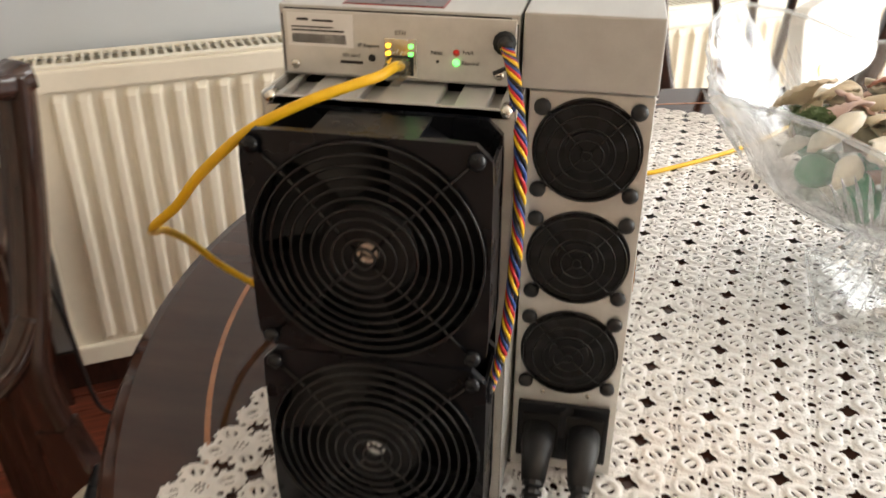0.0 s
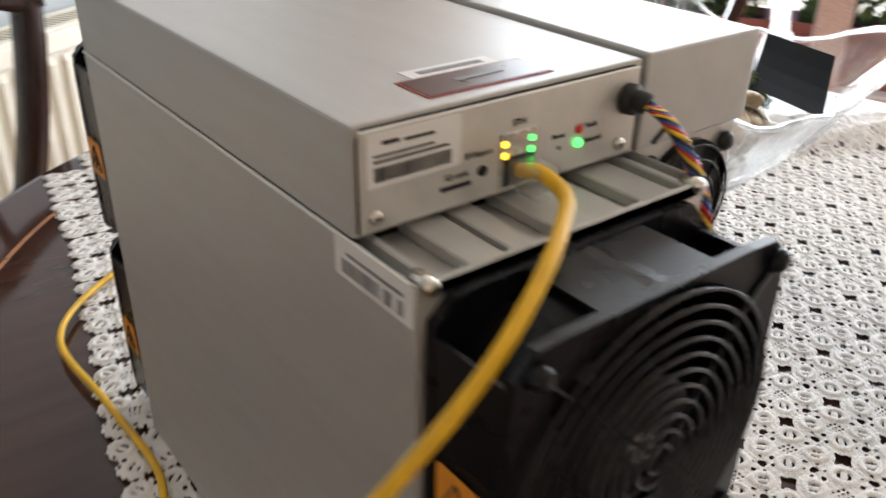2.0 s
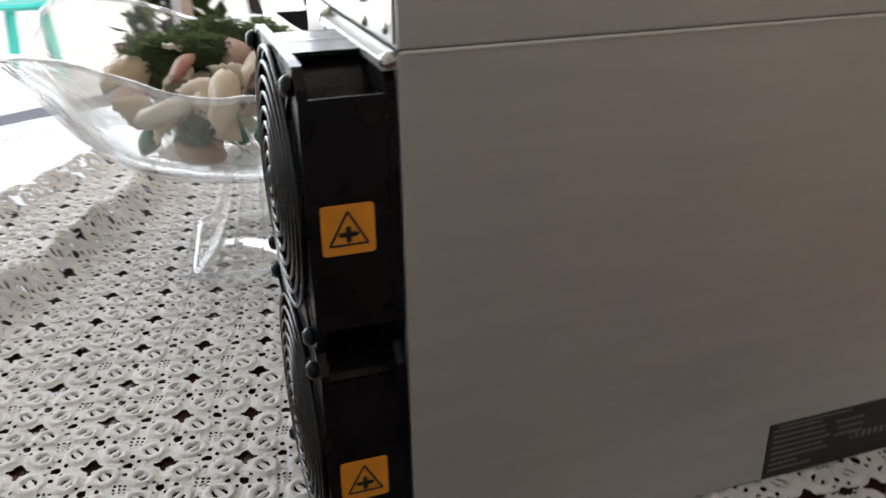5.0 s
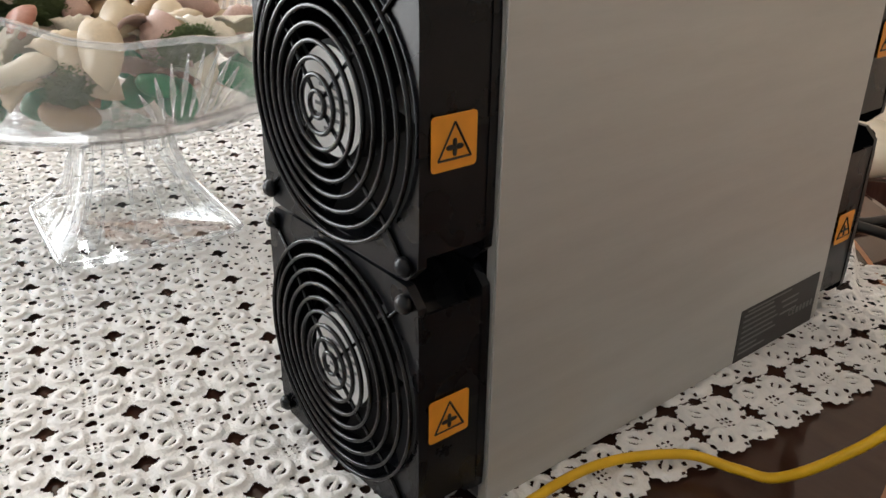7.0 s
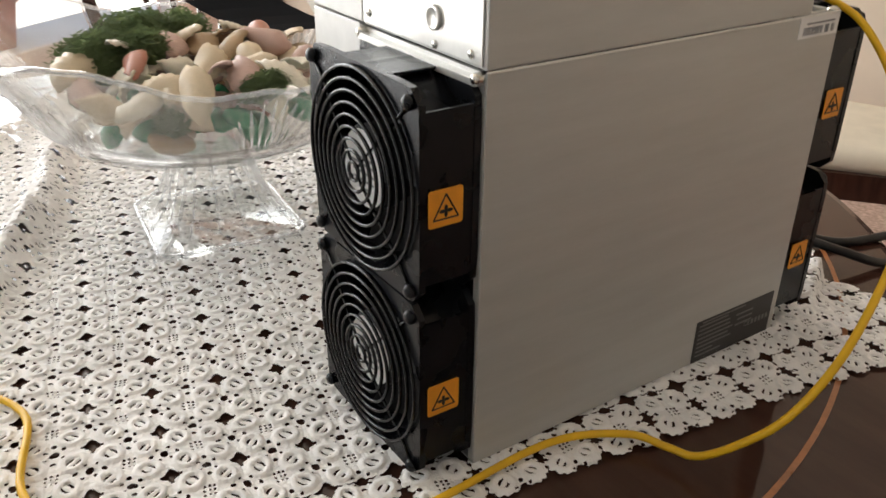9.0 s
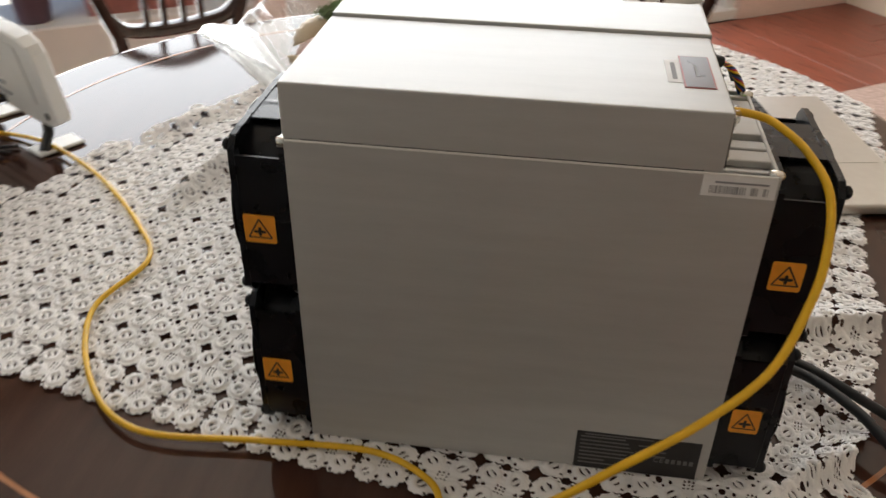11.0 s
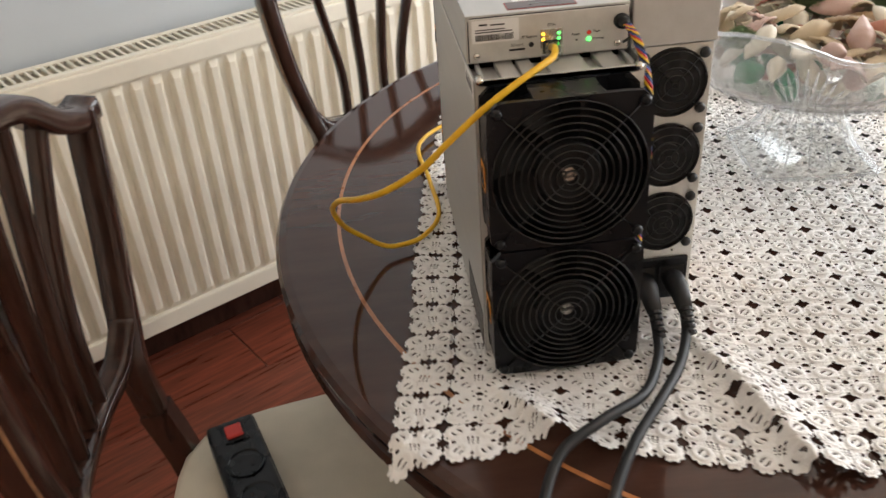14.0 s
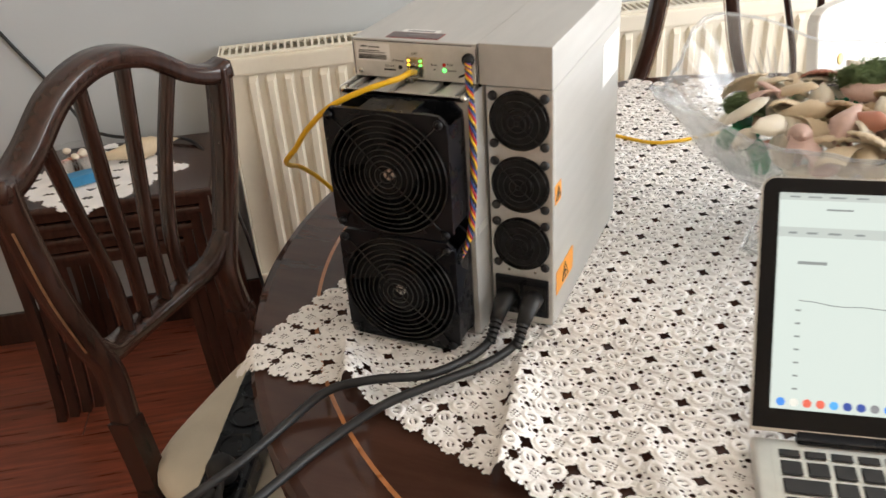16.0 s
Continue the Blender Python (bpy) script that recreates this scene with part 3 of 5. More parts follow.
def sticker(parent, y0, y1, z0, z1, x, side):
    """Orange warning label with a black triangle, on a wall that faces -x (side -1) or +x."""
    cy, cz, h = (y0 + y1) / 2, (z0 + z1) / 2, (z1 - z0)
    own, r = bmesh.new(), 0.0016
    ring = []
    for qy, qz, w0 in ((y1 - r, z1 - r, 0), (y0 + r, z1 - r, 90), (y0 + r, z0 + r, 180), (y1 - r, z0 + r, 270)):
        ring += [(qy + r * math.cos(radians(w0 + k)), qz + r * math.sin(radians(w0 + k))) for k in (0, 30, 60, 90)]
    low, top = ([own.verts.new((x + side * d, *q)) for q in ring] for d in (0.0, 0.0004))
    own.faces.new(top)
    own.faces.new(low[::-1])
    for k in range(len(ring)):
        own.faces.new((low[k], low[k - 1], top[k - 1], top[k]))
    s = part("warning_sticker", own, ORANGE, parent, "orange warning sticker with black triangle")
    f = x + side * 0.0006
    a, b, c = (cy - 0.37 * h, cz - 0.30 * h), (cy + 0.37 * h, cz - 0.30 * h), (cy, cz + 0.36 * h)
    bm = bmesh.new()
    for p, q in ((a, b), (b, c), (c, a)):
        sweep([(f, *p), (f, *q)], 0.0005, 0.0005, 4, bm=bm)
    for w in (0, 1.57, 3.14, 4.71):                              # four rounded fan blades
        p = (cy, cz - 0.09 * h)
        q = (cy + 0.19 * h * math.cos(w), cz - 0.09 * h + 0.16 * h * math.sin(w))
        sweep([(f, p[0] + (q[0] - p[0]) * u, p[1] + (q[1] - p[1]) * u) for u in (0, 0.4, 0.8, 1)], lambda u: 0.0004 + 0.0008 * math.sin(math.pi * min(0.95, u + 0.05)), 0.0004, 6, up=(1, 0, 0), bm=bm)
    part("triangle_sign", bm, INK, s)


def fan(parent, cx, cz, y, out, size, depth, hub_label, sticker_x=None, sticker_y=None):
    """A square axial fan with wire guard. y: the face on the machine; out: -1 to the front, +1 to the back."""
    h = size / 2
    y1 = y + out * depth
    r = h * 0.965
    f = part("fan_frame", bmesh.new(), BLACK, parent, "glossy black square fan housing")
    bm = bmesh.new()

    def flange(ya, yb):
        own = bmesh.new()
        n = 48
        ringa, ringb, sqa, sqb = [], [], [], []
        for k in range(n):
            w = 2 * math.pi * (k + 0.5) / n
            c, s = math.cos(w), math.sin(w)
            m = 1 / (abs(c) ** 14 + abs(s) ** 14) ** (1 / 14)
            ringa.append(own.verts.new((cx + r * c, ya, cz + r * s)))
            ringb.append(own.verts.new((cx + r * c, yb, cz + r * s)))
            sqa.append(own.verts.new((cx + h * m * c * 0.996, ya, cz + h * m * s * 0.996)))
            sqb.append(own.verts.new((cx + h * m * c * 0.996, yb, cz + h * m * s * 0.996)))
        for k in range(n):
            j = (k + 1) % n
            own.faces.new((ringa[k], ringa[j], sqa[j], sqa[k]))
            own.faces.new((ringb[k], sqb[k], sqb[j], ringb[j]))
            own.faces.new((sqa[k], sqa[j], sqb[j], sqb[k]))
            own.faces.new((ringa[k], ringb[k], ringb[j], ringa[j]))
        return own

    th = 0.0042
    if size > 0.1:
        join(bm, flange(y1, y1 - out * th))
        join(bm, flange(y, y + out * th))
    own = bmesh.new()                                            # the round duct between the flanges
    rings = []
    for rad, yy in ((r, y1), (r, y), (r + 0.0015, y), (r + 0.0015, y1)):
        rings.append([own.verts.new((cx + rad * math.cos(2 * math.pi * k / 48), yy, cz + rad * math.sin(2 * math.pi * k / 48))) for k in range(48)])
    for A, B in zip(rings, rings[1:]):
        for k in range(48):
            own.faces.new((A[k], A[(k + 1) % 48], B[(k + 1) % 48], B[k]))
    join(bm, own)
    ya, yb = sorted((y + out * th, y1 - out * th))
    w = h * 0.42
    for sgn in (-1, 1) if size > 0.1 else ():                    # flat webs on the four sides
        a, b = sorted((sgn * h * 0.955, sgn * h * 0.985))
        box(cx - w, cx + w, ya, yb, cz + a, cz + b, bm=bm)
        box(cx + a, cx + b, ya, yb, cz - h * 0.80, cz + h * 0.80, bm=bm)
    bm.to_mesh(f.data)
    bm.free()
    # rotor
    yh = y + out * depth * (0.95 if size > 0.1 else 0.80)
    prof = [(0.0, yh), (size * 0.19, yh), (size * 0.205, yh - out * 0.002), (size * 0.205, y + out * 0.004), (0.0, y + out * 0.004)]
    rotor = part("rotor_hub", lathe(prof, 32, "y", (cx, 0, cz)), BLADE, parent, smooth=False)
    if hub_label:
        part("hub_label", lathe([(0.0, yh + out * 0.0006), (size * 0.188, yh + out * 0.0006), (size * 0.188, yh + out * 0.0001)], 32, "y", (cx, 0, cz)), PAPER, rotor, "round white hub label")
        bm = bmesh.new()
        for k, (zz, ww) in enumerate(((0.05, 0.07), (0.02, 0.11), (-0.02, 0.1), (-0.06, 0.09), (-0.1, 0.05))):
            q = yh + out * 0.0009
            box(cx - ww * size, cx + ww * size, min(q, q - out * 0.0003), max(q, q - out * 0.0003), cz + (zz - 0.006) * size, cz + (zz + 0.006) * size, bm=bm)
        part("hub_print", bm, GREYINK, rotor)
    else:
        part("bearing_cap", lathe([(0.0, yh + out * 0.0012), (size * 0.045, yh + out * 0.0012), (size * 0.05, yh)], 20, "y", (cx, 0, cz)), SCREW, rotor, "small brass-coloured bearing cap")
    for k in range(7):
        bm = bmesh.new()
        w0 = 2 * math.pi * k / 7
        rows = []
        for i in range(5):
            rr = size * 0.19 + (r - 0.0015 - size * 0.19) * i / 4
            row = []
            for j in range(4):
                w = w0 + 0.62 * (j / 3 - 0.5) + 0.22 * i / 4
                row.append(bm.verts.new((cx + rr * math.cos(w), y + out * (depth * (0.22 + 0.5 * j / 3)), cz + rr * math.sin(w))))
            rows.append(row)
        for A, B in zip(rows, rows[1:]):
            for j in range(3):
                bm.faces.new((A[j], A[j + 1], B[j + 1], B[j]))
        part("blade", bm, BLADE, rotor, smooth=True)
    # added dark disc, gives the depth of the duct its shade by colour
    part("duct_shade", lathe([(0.0, y + out * 0.001), (r * 0.99, y + out * 0.001), (r * 0.99, y + out * 0.0005)], 32, "y", (cx, 0, cz)), DARK, parent)
    # wire guard
    yg = y1 + out * 0.0022
    n = (9 if hub_label else 11) if size > 0.1 else 5
    for k in range(n):
        rr = size * 0.045 + (h * 0.955 - size * 0.045) * k / (n - 1)
        dome = out * 0.0030 * (1 - (k / (n - 1)) ** 2)
        pts = [(cx + rr * math.cos(2 * math.pi * i / 56), yg + dome, cz + rr * math.sin(2 * math.pi * i / 56)) for i in range(56)]
        part("guard_ring", sweep(pts, (0.0011 if hub_label else 0.00085) if size > 0.1 else 0.0006, seg=6, closed=True, up=(0, 1, 0)), WIRE, parent, smooth=True)
    rs = h * 0.875
    for a in (45, 135, 225, 315):
        w = radians(a)
        d = (math.cos(w), math.sin(w))
        pts = [(cx + q * d[0], yg - out * 0.0012 + out * 0.003 * (1 - (q / rs) ** 2 if q < rs else 0), cz + q * d[1]) for q in (size * 0.045, h * 0.4, h * 0.7, rs, rs * 1.36)]
        part("guard_spoke", sweep(pts, 0.0009 if size > 0.1 else 0.0006, seg=6, up=(0, 1, 0)), WIRE, parent, smooth=True)
    for a in (45, 135, 225, 315):
        w = radians(a)
        p = (cx + h * 1.235 * math.cos(w), cz + h * 1.235 * math.sin(w)) if size > 0.1 else (cx + h * 1.23 * math.cos(w), cz + h * 1.16 * math.sin(w))
        k = 0.0042 if size > 0.1 else 0.0044
        ys = y1 if size > 0.1 else y
        prof = [(0.0, ys + out * 0.0048), (k * 0.6, ys + out * 0.0046), (k, ys + out * 0.0028), (k, ys + out * 0.001), (k * 0.7, ys)]
        part("rubber_pin" if size < 0.1 else "guard_screw", lathe(prof, 14, "y", (p[0], 0, p[1])), MATTE if size < 0.1 else BLACK, parent, smooth=True)
    if sticker_x is not None:
        sticker(parent, *sorted(sticker_y), cz - 0.0143, cz + 0.0068, sticker_x, -1)


def screw(parent, x, y, z, r, out, material=SCREW):
    s = part("screw", lathe([(0.0, y + out * r * 0.55), (r * 0.7, y + out * r * 0.5), (r, y + out * r * 0.15), (r, y)], 16, "y", (x, 0, z)), material, parent, smooth=True)
    part("screw_slot", box(x - r * 0.5, x + r * 0.5, min(y + out * r * 0.56, y + out * r * 0.5), max(y + out * r * 0.56, y + out * r * 0.5), z - r * 0.1, z + r * 0.1), INK, s)


def bars(y, x0, x1, z0, z1, parent, seed, material=INK):
    """A row of upright print bars on a face that looks to -y."""
    r, bm, x = random.Random(seed), bmesh.new(), x0
    while x < x1:
        w = r.choice((0.0003, 0.0005, 0.0008))
        box(x, min(x + w, x1), y - 0.0002, y, z0, z1, bm=bm)
        x += w + r.choice((0.0003, 0.0005))
    part("barcode", bm, material, parent)["kind"] = "stuff"


def miner():
    m = thing("mining_computer", pose(0, 0, 0), "boxy grey metal mining computer with black fans standing on the lace", "computer")
    S = 0.0012
    # main tunnel: side plates, floor, deck, frames
    part("side_plate", box(0.0, S, 0.0, BODY_Y, MZ, SEAM - 0.0003, 0.0004, 1), STEEL, m, "large plain grey sheet metal side")
    part("inner_plate", box(0.1265, 0.1277, 0.0, BODY_Y, MZ, SEAM - 0.0006, 0.0004, 1), STEEL, m)
    part("base_plate", box(S, 0.1265, 0.0, BODY_Y, MZ, MZ + S), STEEL, m)
    part("core", box(0.003, 0.125, 0.010, BODY_Y - 0.010, MZ + 0.003, SEAM - 0.010), DARK, m)
    for y in (0.0, BODY_Y - 0.002):
        bm = box(S, 0.006, y, y + 0.002, MZ, SEAM - 0.002)
        box(0.1215, 0.1265, y, y + 0.002, MZ, SEAM - 0.002, bm=bm)
        box(0.006, 0.1215, y, y + 0.002, SEAM - 0.012, SEAM - 0.001, bm=bm)
        part("end_frame", bm, PLATE, m)
    # ribbed deck in front of the control box
    bm = box(S, 0.1265, 0.0005, 0.040, SEAM - 0.008, SEAM - 0.006)
    part("deck", bm, STEEL, m, "recessed metal deck")
    for x0, x1 in ((0.0062, 0.0095), (0.0210, 0.0345), (0.0375, 0.0480), (0.0580, 0.0870), (0.0960, 0.1120), (0.1180, 0.1215)):
        part("deck_rib", box(x0, x1, 0.0008, 0.040, SEAM - 0.006, SEAM - 0.0012, 0.0006, 1), STEEL, m, "raised metal strip")
    part("deck_lip", box(0.003, 0.1245, 0.0, 0.0025, SEAM - 0.006, SEAM - 0.0005, 0.0006, 1), STEEL, m)
    for x in (0.0045, 0.1225):
        part("corner_stud", lathe([(0, -0.0045), (0.0022, -0.0042), (0.0032, -0.002), (0.0032, 0.004), (0, 0.0045)], 14, "y", (x, 0.002, SEAM - 0.0015)), SCREW, m, smooth=True)
        part("corner_stud", lathe([(0, -0.0045), (0.0032, -0.004), (0.0032, 0.003), (0.0022, 0.0052), (0, 0.0055)], 14, "y", (x, BODY_Y + 0.0005, SEAM - 0.004)), SCREW, m, smooth=True)
    # lip in a paler colour, paints the highlight along the seam
    part("seam_lip", box(-0.0010, 0.0, 0.002, BODY_Y - 0.001, SEAM - 0.0014, SEAM + 0.0001, 0.0004, 1), EDGE, m, "folded edge along the seam, coloured paler as a highlight")
    # control box on top
    PY = 0.0325
    part("control_box", box(0.0, 0.1238, PY, BODY_Y, SEAM + 0.0002, TOPZ, 0.0012, 2), STEEL, m, "flat grey metal control box")
    panel = part("control_panel", box(0.0022, 0.1225, PY - 0.0012, PY, SEAM + 0.0015, TOPZ - 0.0022, 0.0005, 1), PLATE, m, "bright metal control panel with printed words")
    bm = bmesh.new()
    pts = [(0.0018, TOPZ - 0.005), (0.0035, TOPZ - 0.0019), (0.119, TOPZ - 0.0019), (0.1228, TOPZ - 0.005), (0.1228, SEAM + 0.002)]
    sweep([(x, PY - 0.0004, z) for x, z in [(0.0018, SEAM + 0.002)] + pts], 0.0004, seg=4, up=(0, 1, 0), bm=bm)
    part("panel_joint", bm, DARK, panel)
    F = PY - 0.0013
    facing = lambda x, z: pose(x, F - 0.0001, z, 90, 0, 0)
    lab = part("serial_label", box(0.0045, 0.0395, F - 0.0003, F, 1.0195, 1.0364, 0.0001, 1), PAPER, panel, "white serial label with barcode")
    bars(F - 0.0003, 0.0070, 0.0355, 1.0212, 1.0258, lab, 3)
    bm = box(0.010, 0.016, F - 0.0005, F - 0.0003, 1.0325, 1.0338)
    box(0.018, 0.029, F - 0.0005, F - 0.0003, 1.0322, 1.0332, bm=bm)
    box(0.0070, 0.0345, F - 0.0005, F - 0.0003, 1.0272, 1.0280, bm=bm)
    box(0.0070, 0.0290, F - 0.0005, F - 0.0003, 1.0290, 1.0297, bm=bm)
    part("serial_print", bm, INK, lab)
    for text, x, z, size in (("ETH", 0.0640, 1.0285, 0.0032), ("IP Report", 0.0472, 1.0212, 0.0029), ("SD card", 0.0380, 1.0158, 0.0028),
                             ("Reset", 0.0825, 1.0195, 0.0027), ("Fault", 0.0985, 1.0205, 0.0028), ("Normal", 0.0998, 1.0150, 0.0028)):
        words(text, size, facing(x, z), INK, panel)
    part("card_slot", box(0.0320, 0.0440, F - 0.0003, F, 1.0115, 1.0130), INK, panel, "thin black memory card slot")
    part("report_button", lathe([(0, F - 0.0006), (0.0018, F - 0.0006), (0.002, F)], 16, "y", (0.0488, 0, 1.0150)), INK, panel)
    part("reset_hole", lathe([(0, F - 0.0003), (0.0008, F - 0.0003), (0.0008, F)], 12, "y", (0.0830, 0, 1.0152)), INK, panel)
    part("fault_lamp", lathe([(0, F - 0.0014), (0.0014, F - 0.0010), (0.0018, F)], 14, "y", (0.0925, 0, 1.0200)), REDSWITCH, panel, "unlit red lamp", smooth=True)
    part("normal_lamp", lathe([(0, F - 0.0014), (0.0014, F - 0.0010), (0.0018, F)], 14, "y", (0.0925, 0, 1.0150)), LEDG, panel, "lit green lamp", smooth=True)
    jack = part("network_jack", box(0.0557, 0.0725, F - 0.0006, F, 1.0062, 1.0258, 0.0002, 1), SCREW, panel, "shiny metal network socket")
    part("jack_opening", box(0.0575, 0.0707, F - 0.0009, F - 0.0006, 1.0072, 1.0172), DARK, jack)
    for x0, z0, mm in ((0.0565, 1.0212, LEDY), (0.0683, 1.0212, LEDG), (0.0565, 1.0172, LEDY), (0.0683, 1.0172, LEDG)):
        part("jack_lamp", box(x0, x0 + 0.0023, F - 0.0011, F - 0.0004, z0, z0 + 0.0019, 0.0006, 2), mm, jack, "lit amber lamp" if mm is LEDY else "lit green lamp")
    screw(panel, 0.0075, F, 1.0098, 0.0026, -1)
    screw(panel, 0.1145, F, 1.0098, 0.0026, -1)
    # stickers on the top
    st = part("top_sticker", box(0.0325, 0.0850, 0.0385, 0.0570, TOPZ, TOPZ + 0.0004), RED, m, "dark sticker with red border")
    part("sticker_face", box(0.0335, 0.0840, 0.0395, 0.0560, TOPZ + 0.0004, TOPZ + 0.0006), MAROON, st)
    part("sticker_print", box(0.050, 0.070, 0.0470, 0.0490, TOPZ + 0.0006, TOPZ + 0.0008), GREYINK, st)
    st = part("note_label", box(0.0400, 0.0770, 0.0575, 0.0660, TOPZ, TOPZ + 0.0003), PAPER, m, "narrow white paper label")
    part("note_print", box(0.0450, 0.0720, 0.0602, 0.0630, TOPZ + 0.0003, TOPZ + 0.0005), GREYINK, st)
    # side labels
    st = part("barcode_label", box(-0.0004, 0.0, 0.0015, 0.0430, 0.9885, 1.0020), PAPER, m, "white barcode label")
    r, bm, y = random.Random(8), bmesh.new(), 0.006
    while y < 0.039:
        w = r.choice((0.0004, 0.0007, 0.0011))
        box(-0.0006, -0.0004, y, y + w, 0.9905, 0.9955, bm=bm)
        y += w + r.choice((0.0004, 0.0007, 0.0030 if y < 0.02 else 0.0006))
    box(-0.0006, -0.0004, 0.006, 0.036, 0.9972, 0.9984, bm=bm)
    part("barcode", bm, GREYINK, st)["kind"] = "stuff"
    st = part("rating_label", box(-0.0004, 0.0, 0.0065, 0.0940, MZ + 0.0002, 0.7905), LABEL, m, "black rating label with pale print")
    bm = bmesh.new()
    r = random.Random(5)
    for k in range(8):
        z = 0.7865 - k * 0.0037
        box(-0.0006, -0.0004, 0.091 - r.uniform(0.018, 0.040), 0.091, z - 0.0012, z, bm=bm)
    for k in range(3):
        z = 0.783 - k * 0.0045
        box(-0.0006, -0.0004, 0.030, 0.030 + r.uniform(0.012, 0.020), z - 0.0012, z, bm=bm)
    for k in range(5):
        box(-0.0006, -0.0004, 0.010 + k * 0.0042, 0.0126 + k * 0.0042, 0.7680, 0.7722, bm=bm)
    box(-0.0006, -0.0004, 0.040, 0.088, 0.7880, 0.7890, bm=bm)
    part("rating_print", bm, PALEINK, st)["kind"] = "stuff"
    words("CE", 0.0062, pose(-0.0005, 0.0345, 0.7700, 90, 0, -90), PALEINK, st)
    part("foot", box(0.004, 0.120, 0.05, 0.08, TOP + 0.0030, MZ), MATTE, m)
    part("foot", box(0.004, 0.120, 0.21, 0.24, TOP + 0.0030, MZ), MATTE, m)
    # four large fans
    for cz in (0.9395, 0.8180):
        fan(m, 0.0625, cz, -0.0005, -1, 0.1205, 0.0375, False, 0.0021, (-0.0080, -0.0275))
        fan(m, 0.0625, cz, BODY_Y + 0.0005, 1, 0.1205, 0.0375, True, 0.0021, (BODY_Y + 0.0115, BODY_Y + 0.0330))
    # back wall of the control box
    part("rear_panel", box(0.003, 0.1225, BODY_Y, BODY_Y + 0.0012, SEAM + 0.002, TOPZ - 0.002, 0.0004, 1), PLATE, m, "bright metal rear panel")
    part("rear_knob", lathe([(0.0065, BODY_Y + 0.0012), (0.0065, BODY_Y + 0.003), (0.0052, BODY_Y + 0.0034), (0.0045, BODY_Y + 0.0026), (0.0, BODY_Y + 0.0026)], 24, "y", (0.045, 0, 1.022)), PLATE, m, smooth=True)
    for x, z in ((0.012, 1.010), (0.045, 1.008), (0.115, 1.012)):
        screw(m, x, BODY_Y + 0.0012, z, 0.0024, 1)
    part("rear_ledge", box(0.003, 0.1225, BODY_Y - 0.001, BODY_Y + 0.0055, SEAM - 0.0075, SEAM - 0.0035, 0.0004, 1), PLATE, m)
    # power supply
    X0, X1, PF = 0.1295, 0.1925, 0.0345
    part("supply_box", box(X0, X1, PF + 0.0015, BODY_Y, MZ, SEAM - 0.0004, 0.0008, 1), STEEL, m, "tall grey metal power supply case")
    part("supply_lid", box(0.1256, X1 + 0.0005, 0.0312, BODY_Y, SEAM + 0.0006, TOPZ + 0.0018, 0.0012, 2), STEEL, m, "grey metal cover above the power supply")
    plate = part("supply_plate", box(X0 + 0.0005, X1 - 0.0002, PF, PF + 0.0015, MZ + 0.001, SEAM - 0.001, 0.0004, 1), PLATE, m, "bright metal plate with three small fans")
    for cz in (0.9720, 0.9090, 0.8460):
        disc = part("fan_opening", lathe([(0, PF - 0.0005), (0.0282, PF - 0.0005), (0.0285, PF)], 40, "y", (0.161, 0, cz)), MATTE, m, "round black small fan")
        fan(m, 0.161, cz, PF, -1, 0.0555, 0.0022, False)
    inlet = part("power_inlet", box(0.1335, 0.1885, PF - 0.0035, PF, 0.7655, 0.8085, 0.0008, 1), BLACK, m, "black double mains inlet")
    for x in (0.1475, 0.1745):
        screw(m, x, PF, 0.8150, 0.0016, -1)
        part("inlet_socket", box(x - 0.0115, x + 0.0115, PF - 0.0042, PF - 0.0035, 0.7740, 0.8010, 0.001, 1), DARK, inlet)
    # orange labels and a paper label on the right side
    sticker(m, 0.040, 0.060, 0.888, 0.908, X1, 1)
    sticker(m, 0.045, 0.105, 0.785, 0.812, X1, 1)
    part("side_paper", box(X1 + 0.0001, X1 + 0.0006, 0.214, 0.284, 0.943, 0.990), PAPER, m, "plain white paper label")
    part("seam_bracket", box(0.1255, 0.1290, 0.004, 0.030, 0.866, 0.874), PLATE, m)
    # sleeve and twisted fan wires
    line = smooth_path([(0.1165, 0.031, 1.0265), (0.1185, 0.024, 1.0260), (0.1225, 0.015, 1.0200), (0.1265, 0.006, 1.0060), (0.1300, 0.000, 0.9850), (0.1312, -0.004, 0.955),
                        (0.1308, -0.006, 0.925), (0.1290, -0.008, 0.895), (0.1265, -0.012, 0.872), (0.1240, -0.020, 0.862), (0.1225, -0.026, 0.858)], 14)
    part("cable_sleeve", sweep(line[:16], 0.0040, seg=10), MATTE, m, "black braided cable sleeve", smooth=True)
    part("cable_grommet", sweep([(0.1165, 0.0318, 1.0265), (0.1170, 0.028, 1.0268)], 0.0058, seg=12), MATTE, m, smooth=True)
    part("sleeve_tie", sweep([(0.1215, 0.0165, 1.0190), (0.1135, 0.0150, 1.0155)], 0.0011, seg=6), MATTE, m)
    for k, mm in enumerate((WYELLOW, WRED, WBLUE, MATTE, WYELLOW, WRED, WBLUE, MATTE)):
        pts = []
        for i, p in enumerate(line[13:]):
            w = i * 0.40 + k * math.pi / 4 + 0.5 * math.sin(i * 0.15 + k)
            rad = 0.0024 if i < len(line) - 40 else 0.0018
            pts.append((p.x + rad * math.cos(w), p.y + rad * math.sin(w), p.z + 0.0004 * math.sin(w)))
        part("fan_wire", sweep(pts, 0.00105, seg=6), mm, m, ("yellow", "red", "blue", "black")[k % 4] + " twisted wire", smooth=True)
    part("wire_plug", box(0.1195, 0.1245, -0.032, -0.022, 0.853, 0.864, 0.001, 1), BLACK, m)


miner()


